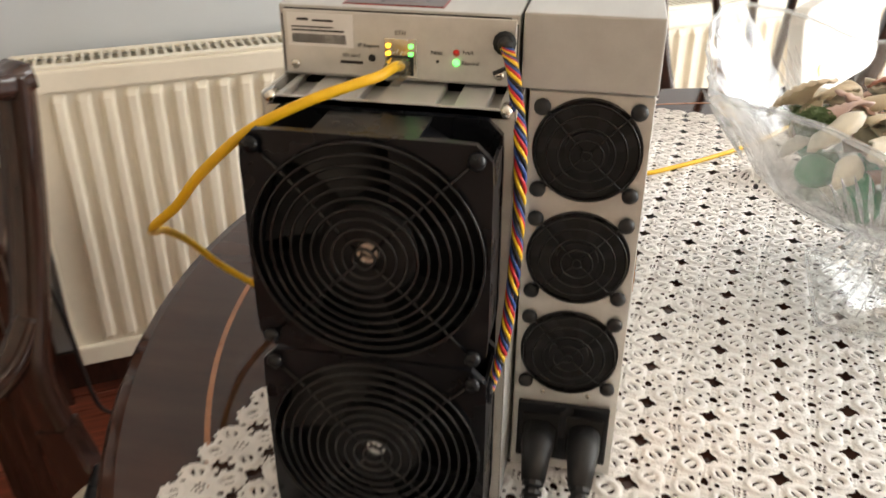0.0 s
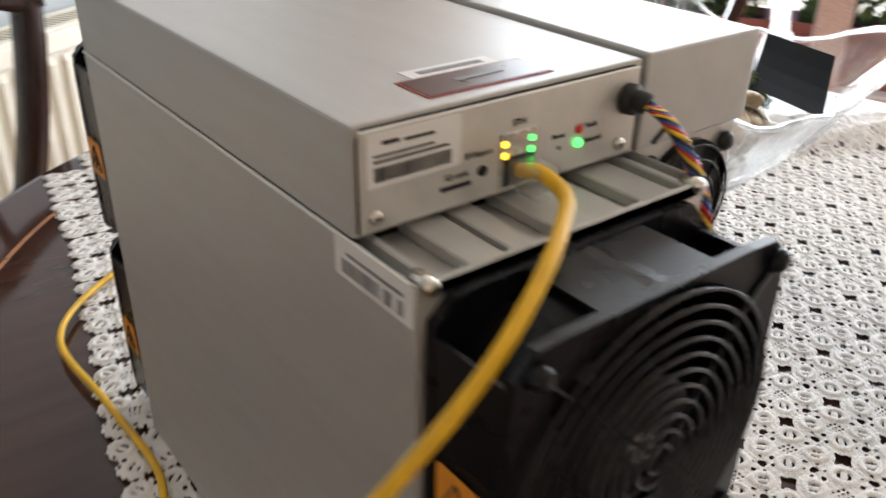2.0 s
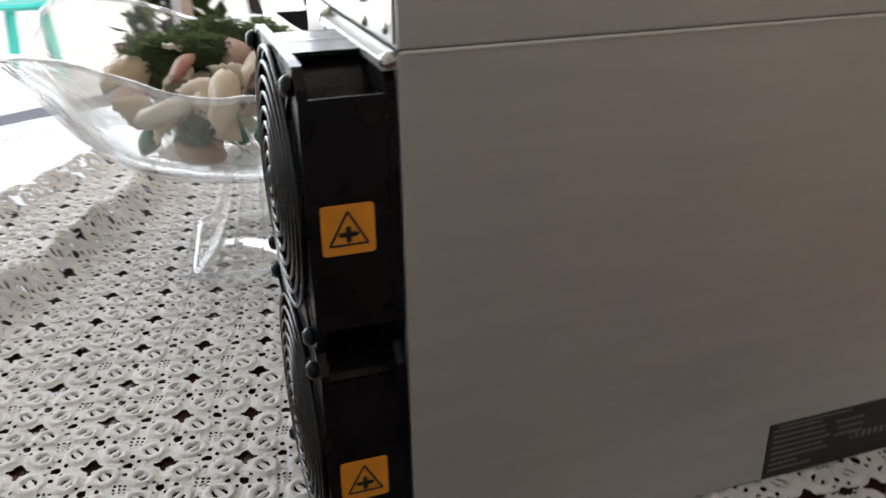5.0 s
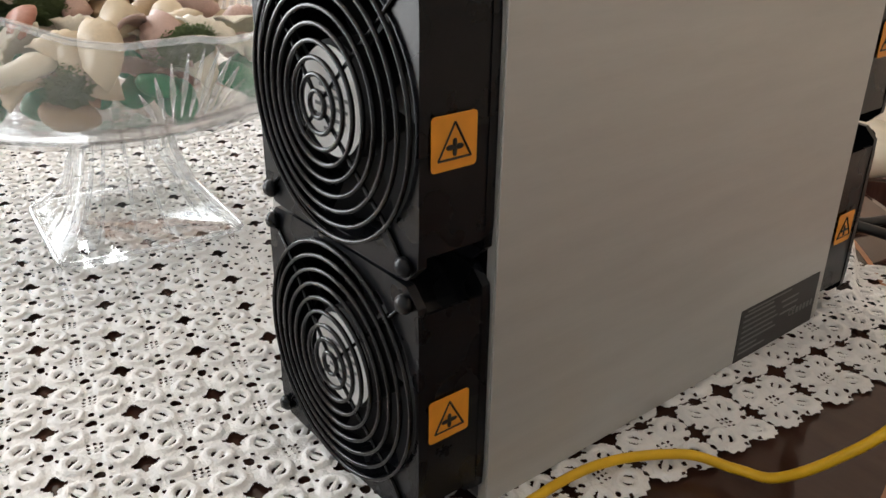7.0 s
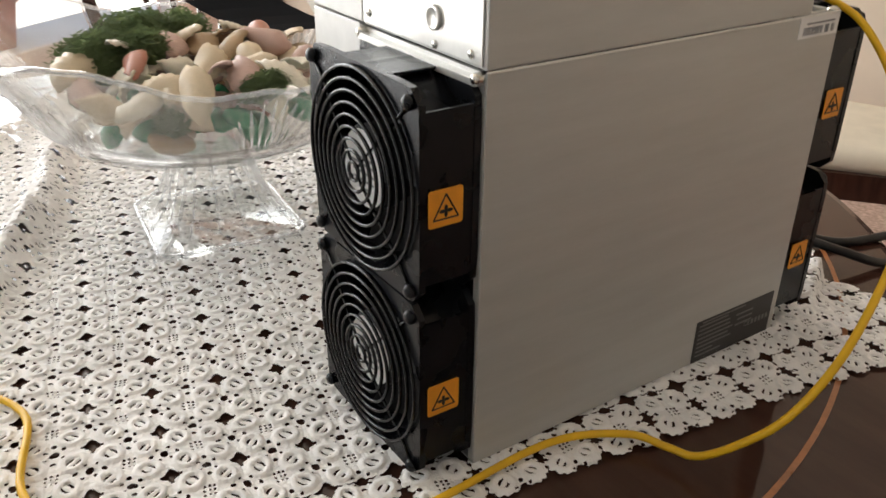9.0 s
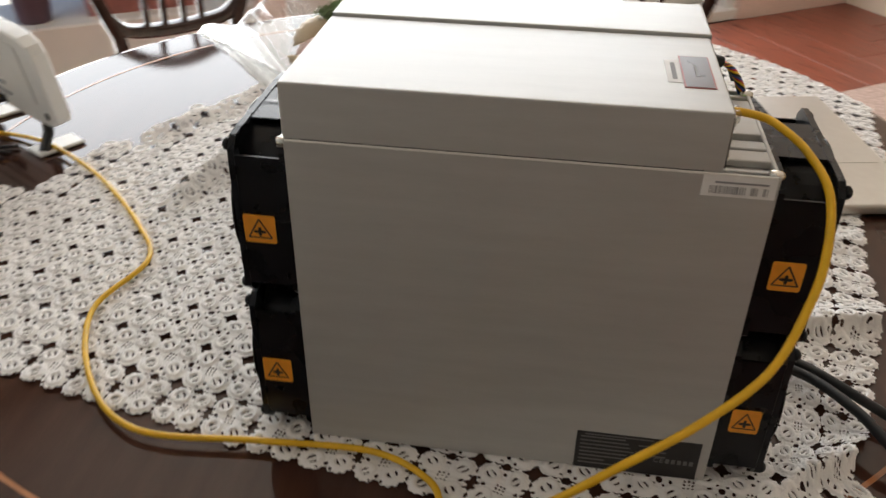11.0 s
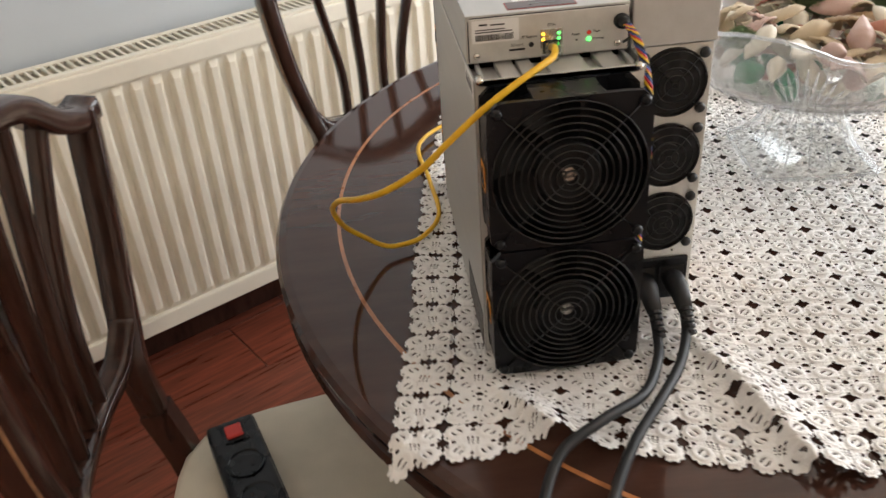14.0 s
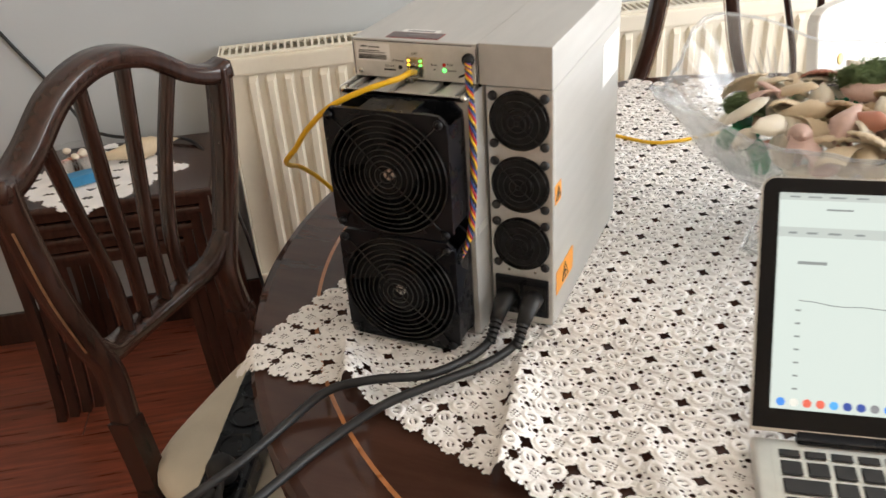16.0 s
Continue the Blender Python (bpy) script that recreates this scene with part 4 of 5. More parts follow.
# ---- cables ----
CABLE = [(0.0640, 0.0295, 1.0120), (0.0640, 0.0200, 1.0145), (0.0597, 0.0047, 1.0140), (0.0506, -0.0050, 1.0124), (0.0304, -0.0184, 1.0067), (0.0035, -0.0288, 0.9935), (-0.0240, -0.0270, 0.9690), (-0.0450, -0.0180, 0.9455),
         (-0.0729, 0.0021, 0.9206), (-0.0946, 0.0374, 0.8976), (-0.1122, 0.0790, 0.8755), (-0.1221, 0.1240, 0.8420), (-0.1157, 0.1523, 0.8081), (-0.0997, 0.1685, 0.7844), (-0.0789, 0.1784, 0.7643),
         (-0.0603, 0.1831, 0.7600), (-0.0358, 0.1963, 0.7600), (-0.0147, 0.2426, 0.7592), (-0.0175, 0.3292, 0.7590), (-0.0207, 0.4256, 0.7585), (0.0283, 0.4881, 0.7585), (0.1150, 0.5310, 0.7580),
         (0.200, 0.517, 0.7580), (0.263, 0.558, 0.7580), (0.340, 0.633, 0.7580), (0.388, 0.695, 0.7580), (0.430, 0.765, 0.7570), (0.450, 0.835, 0.7532), (0.448, 0.890, 0.7540),
         (0.441, 0.908, 0.7610), (0.438, 0.892, 0.7770), (0.450, 0.862, 0.7890), (0.470, 0.836, 0.7960)]
cable = thing("network_cable", pose(0, 0, 0), "yellow network cable looping from the machine across the table", "cable")
part("cord", sweep(smooth_path(CABLE, 10), 0.0026, seg=10), YELLOW, cable, smooth=True)
part("plug", box(0.0584, 0.0696, 0.0165, 0.0305, 1.0082, 1.0165, 0.0008, 1), CLEARPL, cable, "clear plastic network plug")
part("plug_latch", box(0.0615, 0.0665, 0.0175, 0.0290, 1.0050, 1.0066, 0.0003, 1), CLEARPL, cable)

CORDS = ([(0.1475, 0.020, 0.788), (0.1475, 0.002, 0.782), (0.146, -0.020, 0.767), (0.137, -0.050, 0.7650), (0.112, -0.092, 0.7690), (0.070, -0.120, 0.7735), (0.034, -0.142, 0.7680),
          (0.012, -0.180, 0.7545), (0.000, -0.235, 0.7540), (-0.030, -0.290, 0.742), (-0.075, -0.290, 0.690), (-0.115, -0.235, 0.585), (-0.155, -0.165, 0.530), (-0.165, -0.130, 0.535)],
         [(0.1745, 0.020, 0.788), (0.1745, 0.002, 0.782), (0.171, -0.022, 0.767), (0.152, -0.060, 0.7650), (0.122, -0.100, 0.7670), (0.088, -0.140, 0.7640), (0.060, -0.185, 0.7545),
          (0.045, -0.235, 0.7540), (0.030, -0.300, 0.752), (0.000, -0.350, 0.705), (-0.060, -0.330, 0.600), (-0.120, -0.235, 0.545), (-0.150, -0.130, 0.550), (-0.180, -0.085, 0.540)])
for pts in CORDS:
    c = thing("power_cable", pose(0, 0, 0), "thick black mains cord plugged into the machine", "cable", "power cables")
    part("cord", sweep(smooth_path(pts, 8), 0.0043, seg=10), MATTE, c, smooth=True)
    x = pts[0][0]
    body = sweep([(x, 0.0300, 0.7885), (x, 0.014, 0.7885), (x, 0.006, 0.786), (x, -0.006, 0.7800)], lambda s: 0.0100 - 0.0045 * max(0, s - 0.3), lambda s: 0.0085 - 0.004 * max(0, s - 0.3), 12)
    part("plug", body, MATTE, c, "black moulded mains plug", smooth=True)
    bm = bmesh.new()
    for k in range(5):
        p = Vector((x, -0.006 - k * 0.0042, 0.7800 - k * 0.0030))
        sweep([p, p + Vector((0, -0.0022, -0.0016))], 0.0062 - 0.0003 * k, seg=10, bm=bm)
    part("strain_relief", bm, MATTE, c)


# ---- chairs ----
def chair(m):
    """A shield-back dining chair that looks along +x; its base lies on the floor under the middle of the seat."""
    up = lambda pts: [(x + 0.03 * max(0, z - 0.52) / 0.4, y, z) for x, y, z in pts]        # the back stands nearly upright
    c = thing("dining_chair", m, "dark mahogany shield-back dining chair with cream padded seat", "chair", "chairs round the table")
    bm = bmesh.new()
    n, rows = 40, []
    for h, k in ((0.420, 0.97), (0.437, 1.0), (0.457, 0.985), (0.469, 0.92), (0.476, 0.75), (0.479, 0.4), (0.480, 0.02)):
        ring = []
        for i in range(n):
            w = 2 * math.pi * i / n
            cx, sx = math.cos(w), math.sin(w)
            f = 1 / (abs(cx) ** 5 + abs(sx) ** 5) ** 0.2
            x = 0.215 * cx * f * k
            ring.append(bm.verts.new((x - 0.035, (0.208 + 0.16 * x) * sx * f * k, h)))
        rows.append(ring)
    for A, B in zip(rows, rows[1:]):
        for i in range(n):
            bm.faces.new((A[i], A[(i + 1) % n], B[(i + 1) % n], B[i]))
    bm.faces.new(rows[0])
    bm.faces.new(rows[-1])
    part("seat", bm, CREAM, c, "cream padded seat", smooth=True)
    rail = [(0.187, -0.25, 0.388), (0.187, 0.25, 0.388), (-0.244, 0.165, 0.388), (-0.244, -0.165, 0.388)]
    for a, b in zip(rail, rail[1:] + rail[:1]):
        part("seat_rail", sweep([a, b], 0.011, 0.033, 4, square=True), CHAIRWOOD, c)
    for s in (-1, 1):
        part("leg", sweep([(0.180, 0.240 * s, 0.420), (0.183, 0.240 * s, 0.2), (0.185, 0.240 * s, 0.0)], lambda q: 0.020 - 0.007 * q, seg=4, square=True), CHAIRWOOD, c)
        part("leg", sweep(smooth_path([(-0.263, 0.138 * s, 0.53), (-0.240, 0.145 * s, 0.40), (-0.240, 0.150 * s, 0.2), (-0.290, 0.155 * s, 0.0)], 4), 0.016, 0.019, 4, square=True), CHAIRWOOD, c)
    for s in (-1, 1):                                                 # stiles that curve in to the bottom of the shield
        pts = [(-0.262, 0.138 * s, 0.52), (-0.275, 0.132 * s, 0.600), (-0.280, 0.151 * s, 0.660), (-0.284, 0.177 * s, 0.75), (-0.288, 0.195 * s, 0.850), (-0.290, 0.200 * s, 0.903)]
        pts = up(pts)
        part("stile", sweep(smooth_path(pts, 6), 0.0125, 0.0170, 12, square=True, up=(1, 0, 0)), CHAIRWOOD, c, "curved dark stile", smooth=True)
        edge = [(q[0] + 0.0118, q[1] + 0.0155 * s, q[2]) for q in pts[2:5]]
        part("worn_edge", sweep(smooth_path(edge, 5), 0.0012, 0.0020, 5), WORN, c, "worn pale edge of the stile")
    top = [(-0.287, -0.213, 0.898), (-0.294, -0.185, 0.895), (-0.304, -0.140, 0.912), (-0.314, -0.075, 0.953), (-0.318, 0.0, 0.969), (-0.314, 0.075, 0.953), (-0.304, 0.140, 0.912), (-0.294, 0.185, 0.895), (-0.287, 0.213, 0.898)]
    part("top_rail", sweep(smooth_path(up(top), 6), 0.0130, 0.0175, 12, square=True, up=(1, 0, 0)), CHAIRWOOD, c, "wavy crested top rail", smooth=True)
    low = [(-0.279, -0.150, 0.660), (-0.286, -0.115, 0.622), (-0.300, -0.060, 0.607), (-0.304, 0.0, 0.603), (-0.300, 0.060, 0.607), (-0.286, 0.115, 0.622), (-0.279, 0.150, 0.660)]
    part("bottom_rail", sweep(smooth_path(up(low), 5), 0.0120, 0.0150, 12, square=True, up=(1, 0, 0)), CHAIRWOOD, c, "curved bottom rail", smooth=True)
    for y0, y1, zt in ((-0.062, -0.118, 0.924), (-0.022, -0.040, 0.963), (0.022, 0.040, 0.963), (0.062, 0.118, 0.926)):
        pts = [(-0.304 + abs(y0) * 0.07, y0, 0.608), (-0.308, y0 * 1.02, 0.70), (-0.313, (y0 * 0.55 + y1 * 0.45), 0.81), (-0.318 + abs(y1) * 0.08, y1, zt)]
        pts = up(pts)
        part("slat", sweep(smooth_path(pts, 6), 0.0065, 0.0105, 10, square=True, up=(1, 0, 0)), CHAIRWOOD, c, "slender curved slat", smooth=True)
    return c


first = chair(pose(-0.115, 0.112, 0, 0, 0, 2.0))
for x, y, a in ((0.078, 0.654, -60), (0.474, 0.825, -80), (1.085, 0.790, -137), (1.150, 0.060, 166), (0.760, -1.330, 29)):
    copy_thing(first, pose(x, y, 0, 0, 0, a))


# ---- power strip on the seat ----
def power_strip():
    L = 0.40
    s = thing("power_strip", pose(0, 0, 0), "black power strip with red switch lying on the chair seat", "power strip")
    s.matrix_world = pose(-0.292, 0.215, 0.4805, 0, 0, -70.2)
    part("case", box(0, L, -0.030, 0.030, 0.0, 0.040, 0.008, 3), BLACK, s, "long glossy black case")
    sw = part("switch_frame", box(0.014, 0.044, -0.014, 0.014, 0.0395, 0.043, 0.001, 1), BLACK, s)
    part("switch", box(0.018, 0.040, -0.010, 0.010, 0.043, 0.0465, 0.0015, 1), REDSWITCH, sw, "red rocker switch")
    for k in range(6):
        x = 0.082 + k * 0.056
        so = part("socket", lathe([(0.0225, 0.0395), (0.0225, 0.0425), (0.0200, 0.0425), (0.0185, 0.0405), (0.0, 0.0402)], 28, "z", (x, 0, 0)), BLACK, s, "round recessed socket", smooth=False)
        for q in (-0.0085, 0.0085):
            part("pin_hole", lathe([(0, 0.0408), (0.0024, 0.0408), (0.0024, 0.0403)], 12, "z", (x + q * 0.7, q * 0.7, 0)), DARK, so)
    for k in (4, 5):
        x = 0.082 + k * 0.056
        part("cord_plug", lathe([(0.0, 0.0425), (0.018, 0.0428), (0.0185, 0.060), (0.012, 0.070), (0.0, 0.072)], 20, "z", (x, 0, 0)), MATTE, s, smooth=True)


power_strip()


# ---- glass bowl of shells ----
BX, BY = 0.428, 0.298


def bowl():
    b = thing("glass_bowl", pose(BX, BY, TOP + 0.0045, 0, 0, -6), "clear pressed-glass footed bowl with wavy rim standing on lace", "bowl")

    def wave(w, r, h):
        k = max(0.0, (r - 0.125) / 0.075)
        rib = 0.0012 * math.cos(40 * w) * min(1, k * 2)
        lobe = math.cos(4 * (w - 2.42))
        point = abs(math.sin(4 * (w - 2.42)))                       # pointed scallops of the rim
        return r * (1 + 0.10 * k * lobe - 0.03 * k * point) + rib, h + 0.017 * k * k * lobe + 0.006 * k * (0.6 - point) + 0.002 * k * math.cos(12 * w)

    prof = [(0.0, 0.096), (0.095, 0.099), (0.126, 0.105), (0.145, 0.120), (0.160, 0.142), (0.178, 0.166), (0.197, 0.184), (0.201, 0.188), (0.199, 0.191),
            (0.194, 0.188), (0.174, 0.169), (0.156, 0.145), (0.141, 0.124), (0.124, 0.111), (0.095, 0.106), (0.0, 0.104)]
    part("dish", lathe(prof, 144, wobble=wave), GLASS, b, "flared glass dish with wavy cut rim", smooth=True)
    bm = bmesh.new()
    rings = []
    for z, s, p in ((0.0, 0.0705, 12), (0.003, 0.0708, 12), (0.006, 0.0680, 10), (0.012, 0.0610, 8), (0.021, 0.0535, 6), (0.034, 0.0465, 5), (0.050, 0.0410, 4), (0.068, 0.0370, 3.2), (0.084, 0.0355, 2.4), (0.0945, 0.0430, 2)):
        ring = []
        for i in range(64):
            w = 2 * math.pi * i / 64
            cx, sx = math.cos(w), math.sin(w)
            f = s / (abs(cx) ** p + abs(sx) ** p) ** (1 / p) * (1 + 0.016 * math.cos(24 * w) * (0.01 < z < 0.09))
            ring.append(bm.verts.new((cx * f, sx * f, z)))
        rings.append(ring)
    for A, B in zip(rings, rings[1:]):
        for i in range(64):
            bm.faces.new((A[i], A[(i + 1) % 64], B[(i + 1) % 64], B[i]))
    bm.faces.new(rings[0])
    bm.faces.new(rings[-1])
    part("foot", bm, FOOTGLASS, b, "fluted square glass foot", smooth=True)
    rim = []
    for i in range(144):
        w = 2 * math.pi * i / 144
        r, h = wave(w, 0.200, 0.1898)
        rim.append((r * math.cos(w), r * math.sin(w), h))
    # rim and edges in whitened glass, their highlights put into the material
    part("rim", sweep(rim, 0.0022, seg=8, closed=True), CUTGLASS, b, "rounded glass rim, whitened to gleam", smooth=True)
    part("bottom_edge", sweep([(0.121 * math.cos(2 * math.pi * i / 72), 0.121 * math.sin(2 * math.pi * i / 72), 0.1025) for i in range(72)], 0.0026, seg=8, closed=True), CUTGLASS, b, "thick glass bottom edge, whitened to gleam", smooth=True)
    base = [(0.0695 * math.cos(w) / (abs(math.cos(w)) ** 14 + abs(math.sin(w)) ** 14) ** (1 / 14), 0.0695 * math.sin(w) / (abs(math.cos(w)) ** 14 + abs(math.sin(w)) ** 14) ** (1 / 14), 0.0042) for w in (2 * math.pi * (i + 0.5) / 64 for i in range(64))]
    part("foot_edge", sweep(base, 0.0019, seg=6, closed=True), CUTGLASS, b, smooth=True)
    # whitened rods along the flutes paint the foot's bright streaks
    for i in range(16):
        w = 2 * math.pi * (i + 0.5) / 16
        pts = []
        for z, q, p in ((0.012, 0.0612, 8), (0.021, 0.0537, 6), (0.034, 0.0467, 5), (0.050, 0.0412, 4), (0.068, 0.0372, 3.2), (0.090, 0.0395, 2)):
            f = q / (abs(math.cos(w)) ** p + abs(math.sin(w)) ** p) ** (1 / p)
            pts.append((f * math.cos(w), f * math.sin(w), z))
        part("flute", sweep(smooth_path(pts, 4), lambda t: 0.0004 + 0.0012 * math.sin(math.pi * min(0.98, t + 0.01)), seg=6), CUTGLASS, b, smooth=True)
    for k in range(4):
        w = math.pi / 4 + k * math.pi / 2
        pts = []
        for z, q, p in ((0.004, 0.0700, 12), (0.012, 0.0612, 8), (0.021, 0.0537, 6), (0.034, 0.0467, 5), (0.050, 0.0412, 4), (0.068, 0.0372, 3.2), (0.090, 0.0395, 2)):
            f = q / (2 * math.cos(math.pi / 4) ** p) ** (1 / p)
            pts.append((f * math.cos(w), f * math.sin(w), z))
        part("corner_ridge", sweep(smooth_path(pts, 4), lambda t: 0.0024 - 0.0008 * t, seg=8), CUTGLASS, b, "thick glass corner, whitened to gleam", smooth=True)
    # cut star sprays on the wall of the dish
    bm = bmesh.new()
    for k in range(6):
        w = 2 * math.pi * (k + 0.08) / 6
        for j in range(-4, 5):
            a = w + j * 0.035
            pts = []
            for q in (0.0, 0.5, 1.0):
                r = 0.148 + 0.036 * q * math.cos(j * 0.28)
                z = 0.124 + 0.048 * q * math.cos(j * 0.28)
                pts.append((r * math.cos(a + j * 0.016 * q) * 1.006, r * math.sin(a + j * 0.016 * q) * 1.006, z))
            sweep(pts, lambda s: 0.0004 + 0.0016 * math.sin(math.pi * min(0.98, s + 0.02)), seg=6, bm=bm)
    ob = part("cut_sprays", bm, CUTGLASS, b, "cut-glass star sprays, whitened to sparkle", smooth=True)
    ob["kind"] = "stuff"


bowl()


def scallop_mesh():
    bm = bmesh.new()
    rows = []
    for i in range(7):
        q = i / 6
        row = []
        for j in range(17):
            a = (j / 16 - 0.5) * 2.3
            r = q * (1 + 0.015 * math.cos(j * math.pi))
            row.append(bm.verts.new((r * math.sin(a), r * math.cos(a) - 0.45, 0.42 * math.sin(math.pi * min(1, q * 0.8 + 0.06)) * math.cos(a * 0.62) + 0.028 * q * math.cos(j * math.pi))))
        rows.append(row)
    for A, B in zip(rows, rows[1:]):
        for j in range(16):
            bm.faces.new((A[j], A[j + 1], B[j + 1], B[j]))
    bmesh.ops.remove_doubles(bm, verts=bm.verts[:], dist=1e-5)
    bmesh.ops.solidify(bm, geom=bm.faces[:], thickness=0.06)
    return bm


def whelk_mesh():
    prof = [(0.0, -1.0), (0.10, -0.9), (0.22, -0.6), (0.36, -0.25), (0.44, 0.0), (0.38, 0.12), (0.40, 0.2), (0.26, 0.32), (0.28, 0.4), (0.15, 0.52), (0.16, 0.58), (0.0, 0.8)]
    return lathe(prof, 20, "y", wobble=lambda w, r, h: (r * (1 + 0.18 * math.cos(w)), h + 0.05 * math.sin(w)))


def pebble_mesh(seed):
    bm = bmesh.new()
    bmesh.ops.create_icosphere(bm, subdivisions=3, radius=1)
    for v in bm.verts:
        k = 1 + 0.16 * noise.noise(v.co * 1.1 + Vector((seed, 0, 0)))
        v.co = Vector((v.co.x * 1.0, v.co.y * 0.78, v.co.z * 0.6)) * k
    return bm


def moss_mesh(seed):
    """A tuft of many short twigs round a small core."""
    r, bm = random.Random(seed), bmesh.new()
    for k in range(1700):
        a, b = r.uniform(0, 6.28), math.asin(r.uniform(-0.3, 1))
        d = Vector((math.cos(a) * math.cos(b), math.sin(a) * math.cos(b) * 0.75, math.sin(b) * 0.6))
        p = d * r.uniform(0.70, 0.95) * (1 + 0.25 * noise.noise(d * 2.6 + Vector((seed * 3.1, 0, 0))))
        q = p + (d * 0.6 + Vector((r.uniform(-0.6, 0.6), r.uniform(-0.6, 0.6), r.uniform(-0.4, 0.5)))) * r.uniform(0.045, 0.10)
        side = d.cross(Vector((0, 0, 1))).normalized() * r.uniform(0.025, 0.05)
        v = [bm.verts.new(c) for c in (p - side, p + side, q + side * 0.8, q - side * 0.8, (p + q) / 2 + d * 0.04)]
        for f in ((0, 1, 4), (1, 2, 4), (2, 3, 4), (3, 0, 4)):
            bm.faces.new([v[i] for i in f])
    core = bmesh.new()
    bmesh.ops.create_icosphere(core, subdivisions=3, radius=0.78)
    for v in core.verts:
        v.co = Vector((v.co.x, v.co.y * 0.75, v.co.z * 0.6)) * (1 + 0.3 * noise.noise(v.co * 3 + Vector((seed, 0, 0))))
    join(bm, core)
    return bm


def mesh_of(bm, name, material, smooth=True):
    me = bpy.data.meshes.new(name)
    bmesh.ops.recalc_face_normals(bm, faces=bm.faces[:])
    bm.to_mesh(me)
    bm.free()
    me.materials.append(material)
    if smooth:
        me.polygons.foreach_set("use_smooth", [True] * len(me.polygons))
    return me


def bowl_filling():
    r = random.Random(21)
    kinds = {}
    for i, mm in enumerate(SHELLS):
        kinds["scallop_shell", i] = mesh_of(scallop_mesh(), "scallop_shell", mm)
        kinds["whelk_shell", i] = mesh_of(whelk_mesh(), "whelk_shell", mm)
        kinds["pebble", i] = mesh_of(pebble_mesh(i), "pebble", mm)
    tint = ("cream", "pink", "tan", "white", "red")
    stone = mesh_of(pebble_mesh(9), "glass_pebble", GREENGLASS)
    moss = [mesh_of(moss_mesh(k), "moss_clump", MOSS, False) for k in range(3)]
    placed = []

    def put(me, name, x, y, z, size, label, cat, tilt=60):
        ob = new(name, me)
        ob.matrix_world = pose(BX + x, BY + y, z, r.uniform(-tilt, tilt), r.uniform(-tilt, tilt), r.uniform(0, 360)) @ Matrix.Scale(size, 4)
        tagged(ob, label, cat, cat + "s in the glass bowl")

    for layer, (z, count, reach) in enumerate(((0.874, 24, 0.104), (0.887, 26, 0.114), (0.899, 26, 0.118), (0.911, 22, 0.108), (0.920, 10, 0.080))):
        for k in range(count):
            for _ in range(30):
                a, q = r.uniform(0, 6.283), reach * math.sqrt(r.uniform(0, 1))
                x, y = q * math.cos(a), q * math.sin(a)
                if all((x - u) ** 2 + (y - v) ** 2 > 0.027 ** 2 for u, v, l in placed if l == layer):
                    break
            placed.append((x, y, layer))
            u = r.random()
            i = r.choices(range(5), (5, 2.2, 3, 4.5, 0.8))[0]
            if u < 0.30 and layer < 2:
                put(stone, "glass_pebble", x, y, z, r.uniform(0.013, 0.018), "dark green glass pebble among the shells", "pebble")
            elif u < 0.76:
                put(kinds["scallop_shell", i], "scallop_shell", x, y, z, r.uniform(0.026, 0.037), tint[i] + " ribbed scallop shell in the glass bowl", "shell", 42)
            elif u < 0.91:
                put(kinds["whelk_shell", i], "whelk_shell", x, y, z, r.uniform(0.022, 0.034), tint[i] + " spiral whelk shell in the glass bowl", "shell", 40)
            else:
                put(kinds["pebble", i], "pebble", x, y, z, r.uniform(0.014, 0.020), tint[i] + " smooth rounded pebble in the glass bowl", "pebble")
    for x, y, z, s in ((0.075, 0.035, 0.920, 0.050), (0.040, 0.080, 0.917, 0.044), (0.092, -0.015, 0.918, 0.040), (-0.100, -0.02, 0.910, 0.026), (-0.085, 0.050, 0.890, 0.028), (0.02, 0.04, 0.925, 0.034), (0.075, -0.070, 0.905, 0.030)):
        put(moss[int(s * 1000) % 3], "moss_clump", x, y, z, s, "green dried moss clump among the shells", "moss", 15)
    put(kinds["whelk_shell", 4], "whelk_shell", 0.030, -0.070, 0.926, 0.025, "long red whelk shell on top of the heap", "shell", 12)


bowl_filling()


def black_card():
    bm = bmesh.new()
    A, B, D = Vector((0.575, 0.260, 0.9395)), Vector((0.541, 0.176, 0.9430)), Vector((0.492, 0.216, 0.9165))
    rows = [[bm.verts.new(A + (B - A) * u + (D - A) * v - Vector((0, 0, 0.004 * math.sin(math.pi * v)))) for u in (0, 0.5, 1)] for v in (0, 0.25, 0.5, 0.75, 1)]
    for P, Q in zip(rows, rows[1:]):
        for k in range(2):
            bm.faces.new((P[k], P[k + 1], Q[k + 1], Q[k]))
    bmesh.ops.solidify(bm, geom=bm.faces[:], thickness=0.0015)
    c = part("black_card", bm, mat("black_card_paper", (0.014, 0.016, 0.020), 0.75, vary=0.15, scale=60, spec=0.2), smooth=False)
    tagged(c, "stiff black card lying tilted on the shells in the bowl", "card")


black_card()


